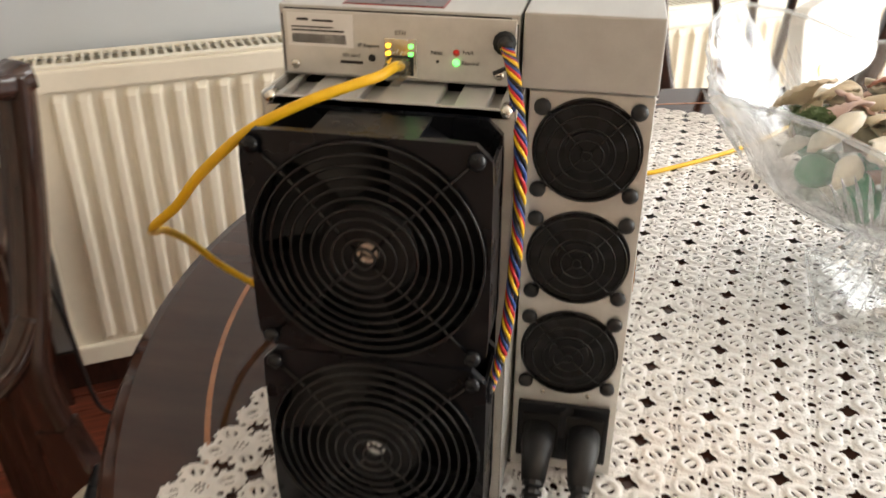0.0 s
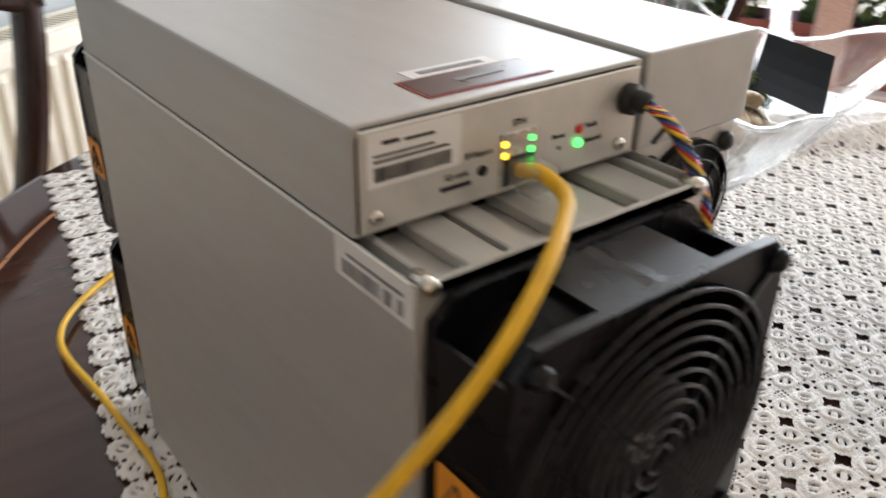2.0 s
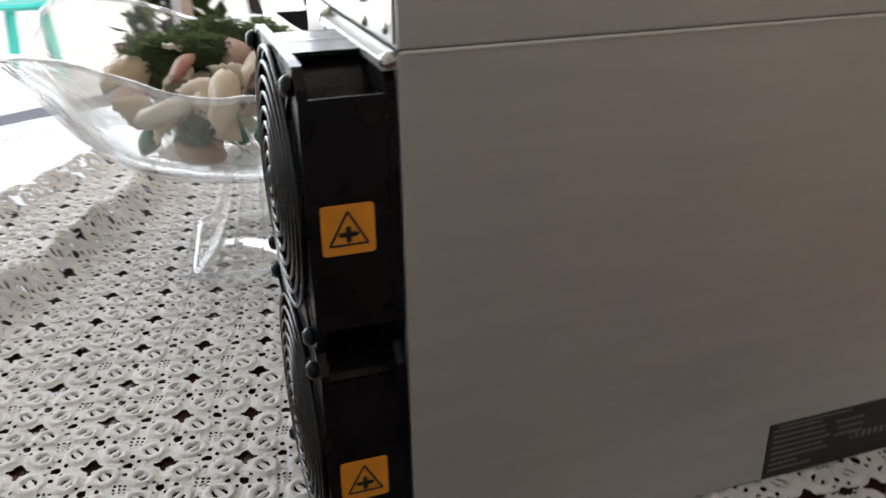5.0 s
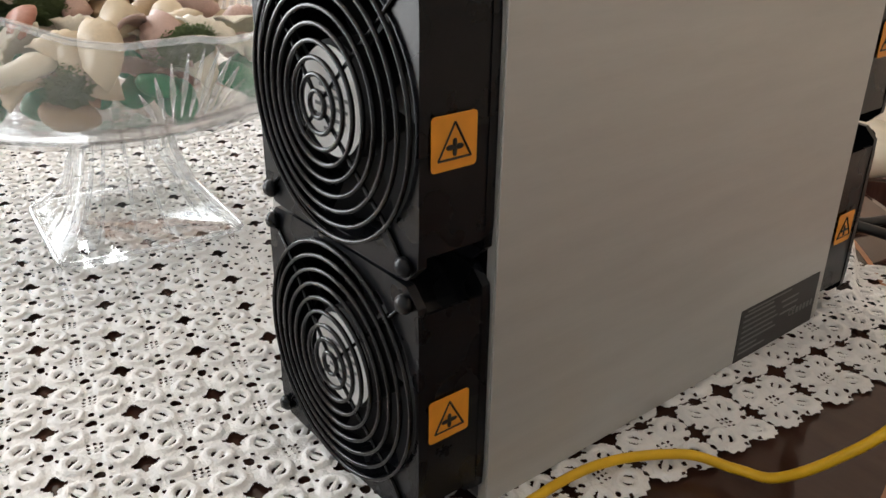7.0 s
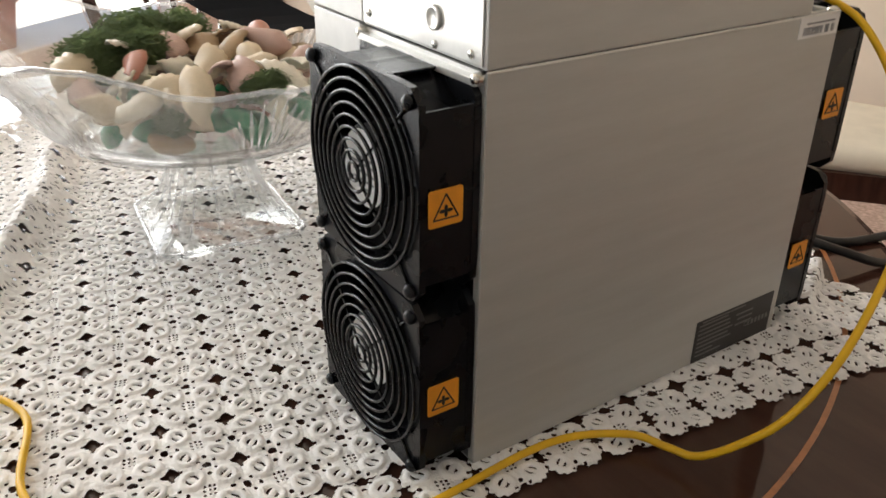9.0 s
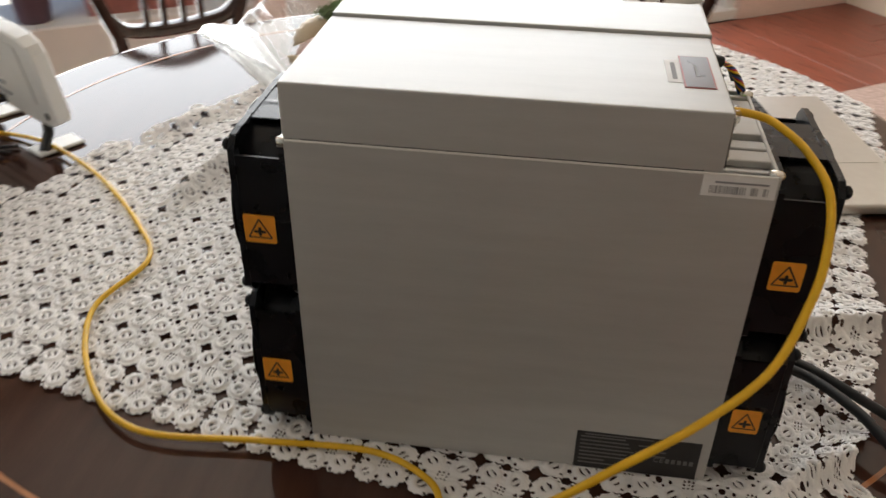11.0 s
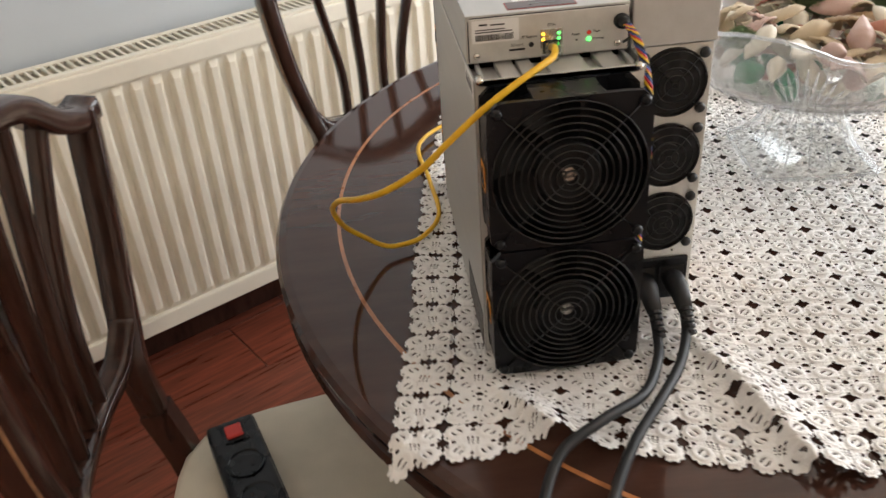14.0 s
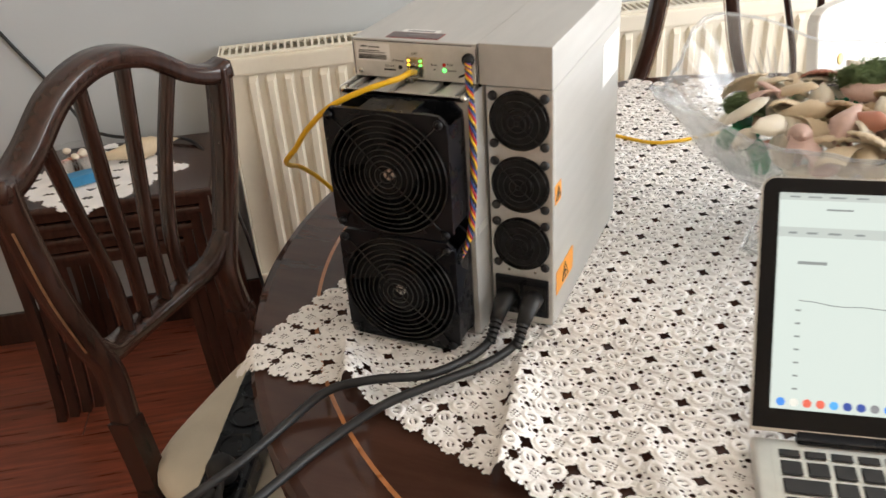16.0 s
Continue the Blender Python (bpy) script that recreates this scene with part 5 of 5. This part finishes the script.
# ---- laptop ----
def laptop():
    l = thing("laptop", pose(0.391, -0.078, TOP + 0.0045, 0, 0, 10.5), "open silver laptop with lit white screen on the lace", "laptop")
    W, D, H = 0.304, 0.212, 0.013
    base = part("base", box(0, W, -D, 0, 0, H, 0.004, 3), ALU, l, "silver aluminium keyboard base")
    part("hinge", box(0.035, W - 0.035, -0.006, 0.006, H - 0.006, H + 0.004, 0.002, 2), BLACK, l)
    part("key_well", box(0.014, W - 0.014, -0.122, -0.010, H, H + 0.0003), ALU, base)
    key = mesh_of(box(-0.0078, 0.0078, -0.0075, 0.0075, 0, 0.0016, 0.0008, 1), "key", KEY, False)
    half = mesh_of(box(-0.0078, 0.0078, -0.0040, 0.0040, 0, 0.0016, 0.0008, 1), "key", KEY, False)
    wide = mesh_of(box(-0.0165, 0.0165, -0.0075, 0.0075, 0, 0.0016, 0.0008, 1), "key", KEY, False)
    space = mesh_of(box(-0.047, 0.047, -0.0075, 0.0075, 0, 0.0016, 0.0008, 1), "key", KEY, False)

    def key_at(me, x, y):
        k = new("key", me)
        k.parent = base
        k.matrix_basis = pose(x, y, H + 0.0004)

    for i in range(14):
        key_at(half, 0.0275 + i * 0.0192, -0.0185)
        key_at(key, 0.0275 + i * 0.0192, -0.0345)
    for row, (first_w, shift) in enumerate(((wide, 0.009), (wide, 0.013), (wide, 0.018))):
        y = -0.0535 - row * 0.019
        key_at(wide, 0.0275 + 0.0085, y)
        for i in range(11 - (row == 2)):
            key_at(key, 0.0275 + 0.035 + i * 0.0192 + shift * 0.2, y)
        key_at(wide, 0.0275 + 0.0085 + 0.235, y)
    for i in range(4):
        key_at(key, 0.0275 + i * 0.0192, -0.1105)
    key_at(space, 0.1535, -0.1105)
    for i in range(5):
        key_at(key, 0.2155 + i * 0.0173, -0.1105)
    part("trackpad", box(W / 2 - 0.052, W / 2 + 0.052, -0.200, -0.134, H, H + 0.0005), ALU, base)
    A = 33                                                       # the lid leans back
    lean = pose(0, 0.004, H + 0.002, -A, 0, 0)
    LH = 0.207

    def slab(x0, x1, z0, z1, y0, y1, r):
        """A flat plate with rounded upper corners."""
        own, ring = bmesh.new(), [(x0, z0), (x1, z0)]
        for cx, a in ((x1 - r, 0), (x0 + r, 90)):
            ring += [(cx + r * math.cos(radians(a + k)), z1 - r + r * math.sin(radians(a + k))) for k in range(0, 91, 15)]
        A, B = ([own.verts.new((x, y, z)) for x, z in ring] for y in (y0, y1))
        own.faces.new(A)
        own.faces.new(B[::-1])
        for k in range(len(ring)):
            own.faces.new((A[k - 1], A[k], B[k], B[k - 1]))
        return own

    lid = part("lid", slab(0, W, 0, LH, 0.0, 0.006, 0.011), ALU, l, "silver lid", m=lean)
    part("bezel", slab(0.0012, W - 0.0012, 0.003, LH - 0.0012, -0.0006, 0.0, 0.010), SCREENGLASS, lid, "black glass screen border")
    scr = part("screen", box(0.014, W - 0.014, -0.0009, -0.0006, 0.019, LH - 0.013), SCREEN, lid, "lit white screen with a line chart")
    top = LH - 0.013
    for z0, z1 in ((top - 0.006, top), (top - 0.036, top - 0.028)):
        part("screen_band", box(0.014, W - 0.014, -0.0011, -0.0009, z0, z1), SCREENGREY, scr)
    bm = bmesh.new()
    r = random.Random(2)
    box(0.030, 0.052, -0.0012, -0.0010, top - 0.058, top - 0.0555, bm=bm)
    box(0.050, 0.070, -0.0012, -0.0010, top - 0.014, top - 0.0125, bm=bm)
    box(0.110, 0.190, -0.0012, -0.0010, top - 0.022, top - 0.0205, bm=bm)
    box(0.110, 0.200, -0.0012, -0.0010, top - 0.046, top - 0.0445, bm=bm)
    for k, (x, w) in enumerate(((0.022, 0.008), (0.036, 0.010), (0.052, 0.012), (0.072, 0.009), (0.200, 0.030), (0.240, 0.022))):
        box(x, x + w, -0.0012, -0.0010, top - 0.0040, top - 0.0026, bm=bm)
        box(x, x + w * 0.8, -0.0012, -0.0010, top - 0.0335, top - 0.0318, bm=bm)
    for k in range(7):
        box(0.030, 0.034, -0.0012, -0.0010, top - 0.096 - k * 0.0105, top - 0.0945 - k * 0.0105, bm=bm)
    part("screen_print", bm, SCREENINK, scr)["kind"] = "stuff"
    line = [(0.032 + 0.012 * k, -0.0012, top - 0.088 - 0.0006 * k + r.uniform(-0.0008, 0.0008)) for k in range(20)]
    part("chart_line", sweep(smooth_path(line, 2), 0.0004, seg=4, up=(0, 1, 0)), SCREENINK, scr)
    cols = [mat("icon_" + n, c, 0.4, vary=0.0, emit=c, emit_power=0.7) for n, c in (("blue", (0.04, 0.18, 0.55)), ("grey", (0.16, 0.17, 0.19)), ("navy", (0.03, 0.06, 0.25)), ("azure", (0.06, 0.28, 0.60)), ("red", (0.50, 0.10, 0.07)), ("pale", (0.50, 0.52, 0.50)))]
    for k in range(26):
        part("dock_icon", lathe([(0, -0.0013), (0.0034, -0.0013), (0.0034, -0.0009)], 14, "y", (0.022 + k * 0.0100, 0, 0.0248)), cols[(k * 5 + k // 3) % 6], scr)


laptop()


# ---- router at the far side of the table ----
def router():
    s = thing("router", pose(0.482, 0.825, TOP + 0.0005, 0, 0, 58), "white upright internet router with cables on the table", "router")
    lean = pose(0, 0, 0, -8, 0, 0)
    bm, rings = bmesh.new(), []
    for y, k in ((-0.0100, 0.985), (-0.0080, 1.0), (0.0080, 1.0), (0.0100, 0.985)):
        ring = []
        for i in range(48):
            w = 2 * math.pi * (i + 0.5) / 48
            f = 1 / (abs(math.cos(w)) ** 7 + abs(math.sin(w)) ** 7) ** (1 / 7)
            ring.append(bm.verts.new((-0.016 + 0.134 * math.cos(w) * f * k, y, 0.100 + 0.060 * math.sin(w) * f * k)))
        rings.append(ring)
    for A, B in zip(rings, rings[1:]):
        for i in range(48):
            bm.faces.new((A[i], A[(i + 1) % 48], B[(i + 1) % 48], B[i]))
    bm.faces.new(rings[0])
    bm.faces.new(rings[-1])
    part("case", bm, WHITEPL, s, "white slab-shaped case with rounded corners", m=lean)
    for x in (-0.090, 0.060):
        part("leg", sweep([(x, 0.004, 0.046), (x, 0.006, 0.020), (x - 0.012, 0.022, 0.0035)], 0.006, 0.009, 8), MATTE, s, "dark slanting stand leg")
        part("leg_foot", box(x - 0.022, x + 0.012, -0.028, 0.032, 0.0, 0.005, 0.002, 1), WHITEPL, s, "small white foot")
    part("back_panel", box(-0.115, 0.060, 0.0102, 0.0116, 0.070, 0.145, 0.0010, 1), WHITEPL, s, "raised back panel", m=lean)
    for z in (0.078, 0.062):
        part("vent_slot", box(-0.045, 0.070, 0.0117, 0.0122, z, z + 0.004) if z > 0.07 else box(-0.045, 0.070, 0.0102, 0.0110, z, z + 0.004), GREYINK, s, m=lean)
    part("port", lathe([(0.0, 0.0108), (0.005, 0.0108), (0.005, 0.0102)], 16, "y", (-0.128, 0, 0.058)), DARK, s, m=lean)
    part("port", box(-0.020, 0.060, 0.0102, 0.0112, 0.044, 0.056), DARK, s, m=lean)
    part("gold_mark", lathe([(0.0, -0.0120), (0.007, -0.0118), (0.009, -0.0103)], 20, "y", (-0.092, 0, 0.075)), mat("gold_mark", (0.6, 0.42, 0.15), 0.3, metal=0.9), s, "small round gold mark", m=lean)
    for k, (dx, dz) in enumerate(((0.0, 0.018), (0.018, 0.030), (-0.018, 0.012))):
        w = thing("thin_cable", pose(0, 0, 0), "thin black cable behind the router", "cable", "router cables")
        pts = [(0.480 + dx, 0.836 + dx * 1.6, TOP + 0.050), (0.470 + dx, 0.880 + dx, TOP + dz + 0.02), (0.430 + dx, 0.880 + dx, TOP + 0.012), (0.405, 0.850 + dx, TOP + 0.0035), (0.400 + dx, 0.790, TOP + 0.0035)]
        part("cord", sweep(smooth_path(pts, 6), 0.0024, seg=8), MATTE, w, smooth=True)


router()


# ---- curtain, window, balcony ----
def fold_sheet(y0, y1, z0, z1, x, depth, waves, pinch=None, n=90, seed=0):
    bm = bmesh.new()
    r = random.Random(seed)
    ph = r.uniform(0, 6)
    rows = []
    for i in range(15):
        z = z0 + (z1 - z0) * i / 14
        k = 1.0
        if pinch:
            k = 0.38 + 0.62 * min(1, abs(z - pinch) / 0.9)
        mid = y1
        row = []
        for j in range(n + 1):
            q = j / n
            y = mid + (y0 + (y1 - y0) * q - mid) * k
            d = depth * (math.sin(waves * 6.283 * q + ph) + 0.4 * math.sin(waves * 2.7 * 6.283 * q + 1 + 0.3 * z)) * (0.7 + 0.3 * k)
            row.append(bm.verts.new((x + d, y, z)))
        rows.append(row)
    for A, B in zip(rows, rows[1:]):
        for j in range(n):
            bm.faces.new((A[j], A[j + 1], B[j + 1], B[j]))
    bmesh.ops.solidify(bm, geom=bm.faces[:], thickness=0.003)
    return bm


cur = thing("curtain", ROOM, "beige curtain with orange stripes gathered beside the window", "curtain")
part("cloth", fold_sheet(-0.34, 0.085, 0.03, 2.35, 2.62, 0.045, 3.5, n=120), CURTAIN, cur, "beige folded cloth", smooth=True)
part("stripe", fold_sheet(-0.125, -0.080, 0.03, 2.35, 2.595, 0.012, 1, seed=3, n=24), ORANGECLOTH, cur, "orange hanging stripe", smooth=True)
part("stripe", fold_sheet(-0.285, -0.240, 0.03, 2.35, 2.590, 0.012, 1, seed=5, n=24), ORANGECLOTH, cur, "orange hanging stripe", smooth=True)
part("stripe", fold_sheet(0.030, 0.075, 0.03, 2.35, 2.585, 0.012, 1, seed=7, n=24), ORANGECLOTH, cur, "orange hanging stripe", smooth=True)
part("rod", sweep([(2.70, 0.05, 2.37), (2.70, -4.0, 2.37)], 0.012, seg=10), CHAIRWOOD, cur)

win = tagged(thing("window_1", ROOM, "wide white-framed balcony window, sunlit outside", "window"), kind="structure")
for y in (-0.425, -1.475, -2.55, -3.595):
    w = 0.05 if y == -1.475 else 0.025
    part("window_frame", box(U1 + 0.03, U1 + 0.09, y - w, y + w, 0.0, 2.3, 0.004, 1), PINK if y == -1.475 else WHITEPL, win)
part("window_frame", box(U1 + 0.03, U1 + 0.09, -3.62, -0.40, 2.25, 2.2995, 0.004, 1), WHITEPL, win)
part("window_sill", box(U1 + 0.005, U1 + 0.145, -3.62, -0.40, 0.0, 0.05, 0.004, 1), TILE, win)

bal = tagged(part("ground", box(U1 + 0.15, U1 + 60, -40, 40, -0.2, -0.02), TILE, m=ROOM), "pale sunlit balcony tiles and ground outside", "ground", kind="structure")
tagged(part("wall_parapet", box(U1 + 3.0, U1 + 3.15, -9, 6, -0.02, 0.95, 0.01, 1), OUTWALL, m=ROOM), "low sunlit white balcony parapet", "wall", kind="structure")


def leaf_mesh(seed, count, spread, tall):
    r, bm = random.Random(seed), bmesh.new()
    for k in range(count):
        a, b = r.uniform(0, 6.283), r.uniform(0.1, 1.25)
        base = Vector((r.uniform(-spread, spread), r.uniform(-0.06, 0.06), r.uniform(0, tall)))
        d = Vector((math.cos(a) * math.sin(b), math.sin(a) * math.sin(b), math.cos(b)))
        s = d.cross(Vector((0, 0, 1))).normalized()
        L = r.uniform(0.045, 0.09)
        v = [bm.verts.new(base), bm.verts.new(base + d * L * 0.5 + s * L * 0.25), bm.verts.new(base + d * L), bm.verts.new(base + d * L * 0.5 - s * L * 0.25)]
        mid = bm.verts.new(base + d * L * 0.5 - Vector((0, 0, 0.12 * L)))
        for i in range(4):
            bm.faces.new((v[i], v[(i + 1) % 4], mid))
    return bm


def planter(y, w, seed, h=0.20):
    p = thing("planter", ROOM @ pose(3.17, y, 0.28, 0, 0, 90), "reddish-brown plastic planter box with green plants", "planter", "planters at the window")
    bm = bmesh.new()
    rows = []
    for z, k in ((0, 0.84), (h - 0.03, 0.97), (h - 0.03, 1.02), (h, 1.02), (h, 0.93), (h - 0.03, 0.93)):
        rows.append([bm.verts.new((sx * w / 2 * k, sy * 0.10 * k, z)) for sx, sy in ((-1, -1), (1, -1), (1, 1), (-1, 1))])
    for A, B in zip(rows, rows[1:]):
        for i in range(4):
            bm.faces.new((A[i], A[(i + 1) % 4], B[(i + 1) % 4], B[i]))
    bm.faces.new(rows[0])
    part("box", bm, TERRA, p)
    part("soil", box(-w * 0.46, w * 0.46, -0.092, 0.092, h - 0.05, h - 0.028), SOIL, p)
    part("foliage", leaf_mesh(seed, 320, w * 0.45, 0.22), LEAF, p, "dense small green leaves", m=pose(0, 0, h - 0.03))
    return p


tagged(part("ledge", box(U1 + 0.16, U1 + 0.50, -3.6, -0.45, -0.02, 0.28, 0.006, 1), TILE, m=ROOM), "low pale tiled ledge under the planters", "ledge", kind="structure")
planter(-1.07, 0.46, 1)
planter(-1.60, 0.46, 2)
planter(-2.70, 0.46, 3)
pot = thing("flower_pot", ROOM @ pose(3.12, -0.70, 0.28), "dark pot with long-leaved green plant", "plant")
part("pot", lathe([(0.055, 0.0), (0.075, 0.17), (0.082, 0.17), (0.082, 0.195), (0.072, 0.195), (0.070, 0.165), (0.0, 0.165)], 28), POTDARK, pot, smooth=False)
for k in range(9):
    a = k * 2.4
    d = Vector((math.cos(a), math.sin(a), 0))
    L = 0.20 + 0.05 * (k % 3)
    pts = [Vector((0, 0, 0.165)) + d * 0.01, Vector((0, 0, 0.30)) + d * L * 0.45, Vector((0, 0, 0.33 - 0.02 * (k % 4))) + d * L * 0.8, Vector((0, 0, 0.24 - 0.03 * (k % 3))) + d * L * 1.15]
    part("leaf", sweep(smooth_path(pts, 5), lambda s: 0.004 + 0.026 * math.sin(math.pi * min(1, s * 0.93 + 0.05)), 0.0016, 8), LEAF, pot, "long arching green leaf", smooth=True)
st = thing("garden_stool", ROOM @ pose(5.20, -3.08, -0.02), "teal plastic garden stool on the balcony", "stool")
part("seat", lathe([(0.0, 0.42), (0.15, 0.42), (0.17, 0.44), (0.15, 0.455), (0.0, 0.455)], 28), TEAL, st)
for k in range(4):
    a = k * math.pi / 2 + 0.5
    part("leg", sweep([(0.12 * math.cos(a), 0.12 * math.sin(a), 0.43), (0.17 * math.cos(a), 0.17 * math.sin(a), 0.0)], 0.018, seg=8), TEAL, st)

# pinkish rug at the far side of the room
rug = tagged(part("rug", box(-1.6, 2.0, -4.1, -2.0, 0.0008, 0.012, 0.004, 1), mat("pinkish_rug", (0.42, 0.30, 0.25), 0.95, vary=0.35, scale=70, bump=1.0, bump_scale=260), m=ROOM), "pinkish-beige woven rug on the floor", "rug")


# ---- nest of tables at the wall ----
def nest():
    t = thing("nest_of_tables", ROOM @ pose(-0.262, -0.10, 0), "dark wooden nest of side tables against the wall", "side table")
    for k in range(4):
        w, d, h = 0.225 - 0.026 * k, 0.165 - 0.012 * k, 0.535 - 0.042 * k
        tab = part("table", box(-w, w, -d, d, h - 0.018, h, 0.006, 2), CHAIRWOOD, t, "dark table top of the nest")
        part("apron", box(-w + 0.02, w - 0.02, -d + 0.012, -d + 0.026, h - 0.036, h - 0.0182), CHAIRWOOD, tab)
        for sx in (-1, 1):
            for sy in (-1, 1):
                x, y = sx * (w - 0.022), sy * (d - 0.022)
                part("leg", sweep(smooth_path([(x, y, h - 0.018), (x, y, 0.25), (x + 0.008 * sx, y + 0.006 * sy, 0.06), (x + 0.014 * sx, y + 0.010 * sy, 0.0)], 3), 0.011, seg=4, square=True), CHAIRWOOD, tab)
        if k == 0:
            for sx in (-1, 1):
                part("stretcher", box(sx * (w - 0.022) - 0.008, sx * (w - 0.022) + 0.008, -d + 0.022, d - 0.022, 0.10, 0.118, 0.002, 1), CHAIRWOOD, tab)
    # small lace mat, dish and oddments
    bm = bmesh.new()
    n = 44
    for i in range(n):
        for j in range(n):
            u, v = (i + 0.5) / n * 2 - 1, (j + 0.5) / n * 2 - 1
            reach = 0.90 + 0.10 * abs(math.sin(9 * (u if abs(v) > abs(u) else v)))          # zigzag edge
            net = math.sin(14.5 * u) * math.sin(14.5 * v) + 0.35 * math.sin(29 * (u + v))   # rows of gaps
            if max(abs(u), abs(v)) > reach or (net > 0.62 and max(abs(u), abs(v)) < 0.86):
                continue
            s = 0.28 / n
            x, y = -0.14 + i * s, -0.14 + j * s
            bm.faces.new([bm.verts.new(c) for c in ((x, y, 0), (x + s, y, 0), (x + s, y + s, 0), (x, y + s, 0))])
    bmesh.ops.remove_doubles(bm, verts=bm.verts[:], dist=1e-5)
    bmesh.ops.solidify(bm, geom=bm.faces[:], thickness=0.0012)
    mt = part("lace_mat", bm, LACE, m=ROOM @ pose(-0.285, -0.135, 0.5368, 0, 0, 45))
    tagged(mt, "small white lace mat lying askew on the side table", "mat")
    d = thing("glass_dish", ROOM @ pose(-0.335, -0.075, 0.5385), "small clear dish of sweets on the lace mat", "dish")
    part("dish", lathe([(0.0, 0.0), (0.040, 0.0), (0.058, 0.038), (0.061, 0.040), (0.058, 0.042), (0.038, 0.005), (0.0, 0.005)], 32), GLASS, d, smooth=True)
    r = random.Random(6)
    sweet = [mat("sweet_" + n, c, 0.35, vary=0.2, scale=120) for n, c in (("brown", (0.45, 0.18, 0.10)), ("pink", (0.75, 0.45, 0.40)), ("cream", (0.78, 0.68, 0.55)))]
    for k in range(12):
        a, q = r.uniform(0, 6.28), 0.030 * math.sqrt(r.random())
        s = new("sweet", mesh_of(pebble_mesh(k), "sweet", sweet[k % 3]))
        s.matrix_world = ROOM @ pose(-0.335 + q * math.cos(a), -0.075 + q * math.sin(a), 0.5500 + 0.012 * (k % 3), r.uniform(-40, 40), 0, r.uniform(0, 360)) @ Matrix.Scale(0.011, 4)
        tagged(s, "small wrapped sweet in the clear dish", "sweet", "sweets in the dish")
    c = thing("blue_tin", ROOM @ pose(-0.305, -0.160, 0.5385, 0, 0, 20), "small flat blue tin on the lace mat", "tin")
    part("tin", box(-0.040, 0.040, -0.018, 0.018, 0.0, 0.022, 0.004, 2), mat("blue_paint", (0.04, 0.22, 0.42), 0.35, vary=0.1), c)
    s = new("conch_shell", mesh_of(whelk_mesh(), "conch_shell", SHELLS[0]))
    s.matrix_world = ROOM @ pose(-0.195, -0.060, 0.5630, 0, 20, -70) @ Matrix.Diagonal((0.055, 0.10, 0.055, 1))
    tagged(s, "long cream conch shell on the side table", "shell")


nest()
wl = thing("wall_wire", ROOM, "thin black wire drooping down the wall", "cable")
part("cord", sweep(smooth_path([(-0.62, 0.112, 1.10), (-0.466, 0.110, 0.802), (-0.386, 0.108, 0.662), (-0.327, 0.085, 0.565), (-0.215, 0.05, 0.5425), (-0.10, 0.0, 0.5425), (-0.035, -0.12, 0.500), (0.005, -0.17, 0.36), (0.02, -0.10, 0.10), (0.05, -0.03, 0.006)], 6), 0.004, seg=8), MATTE, wl, smooth=True)
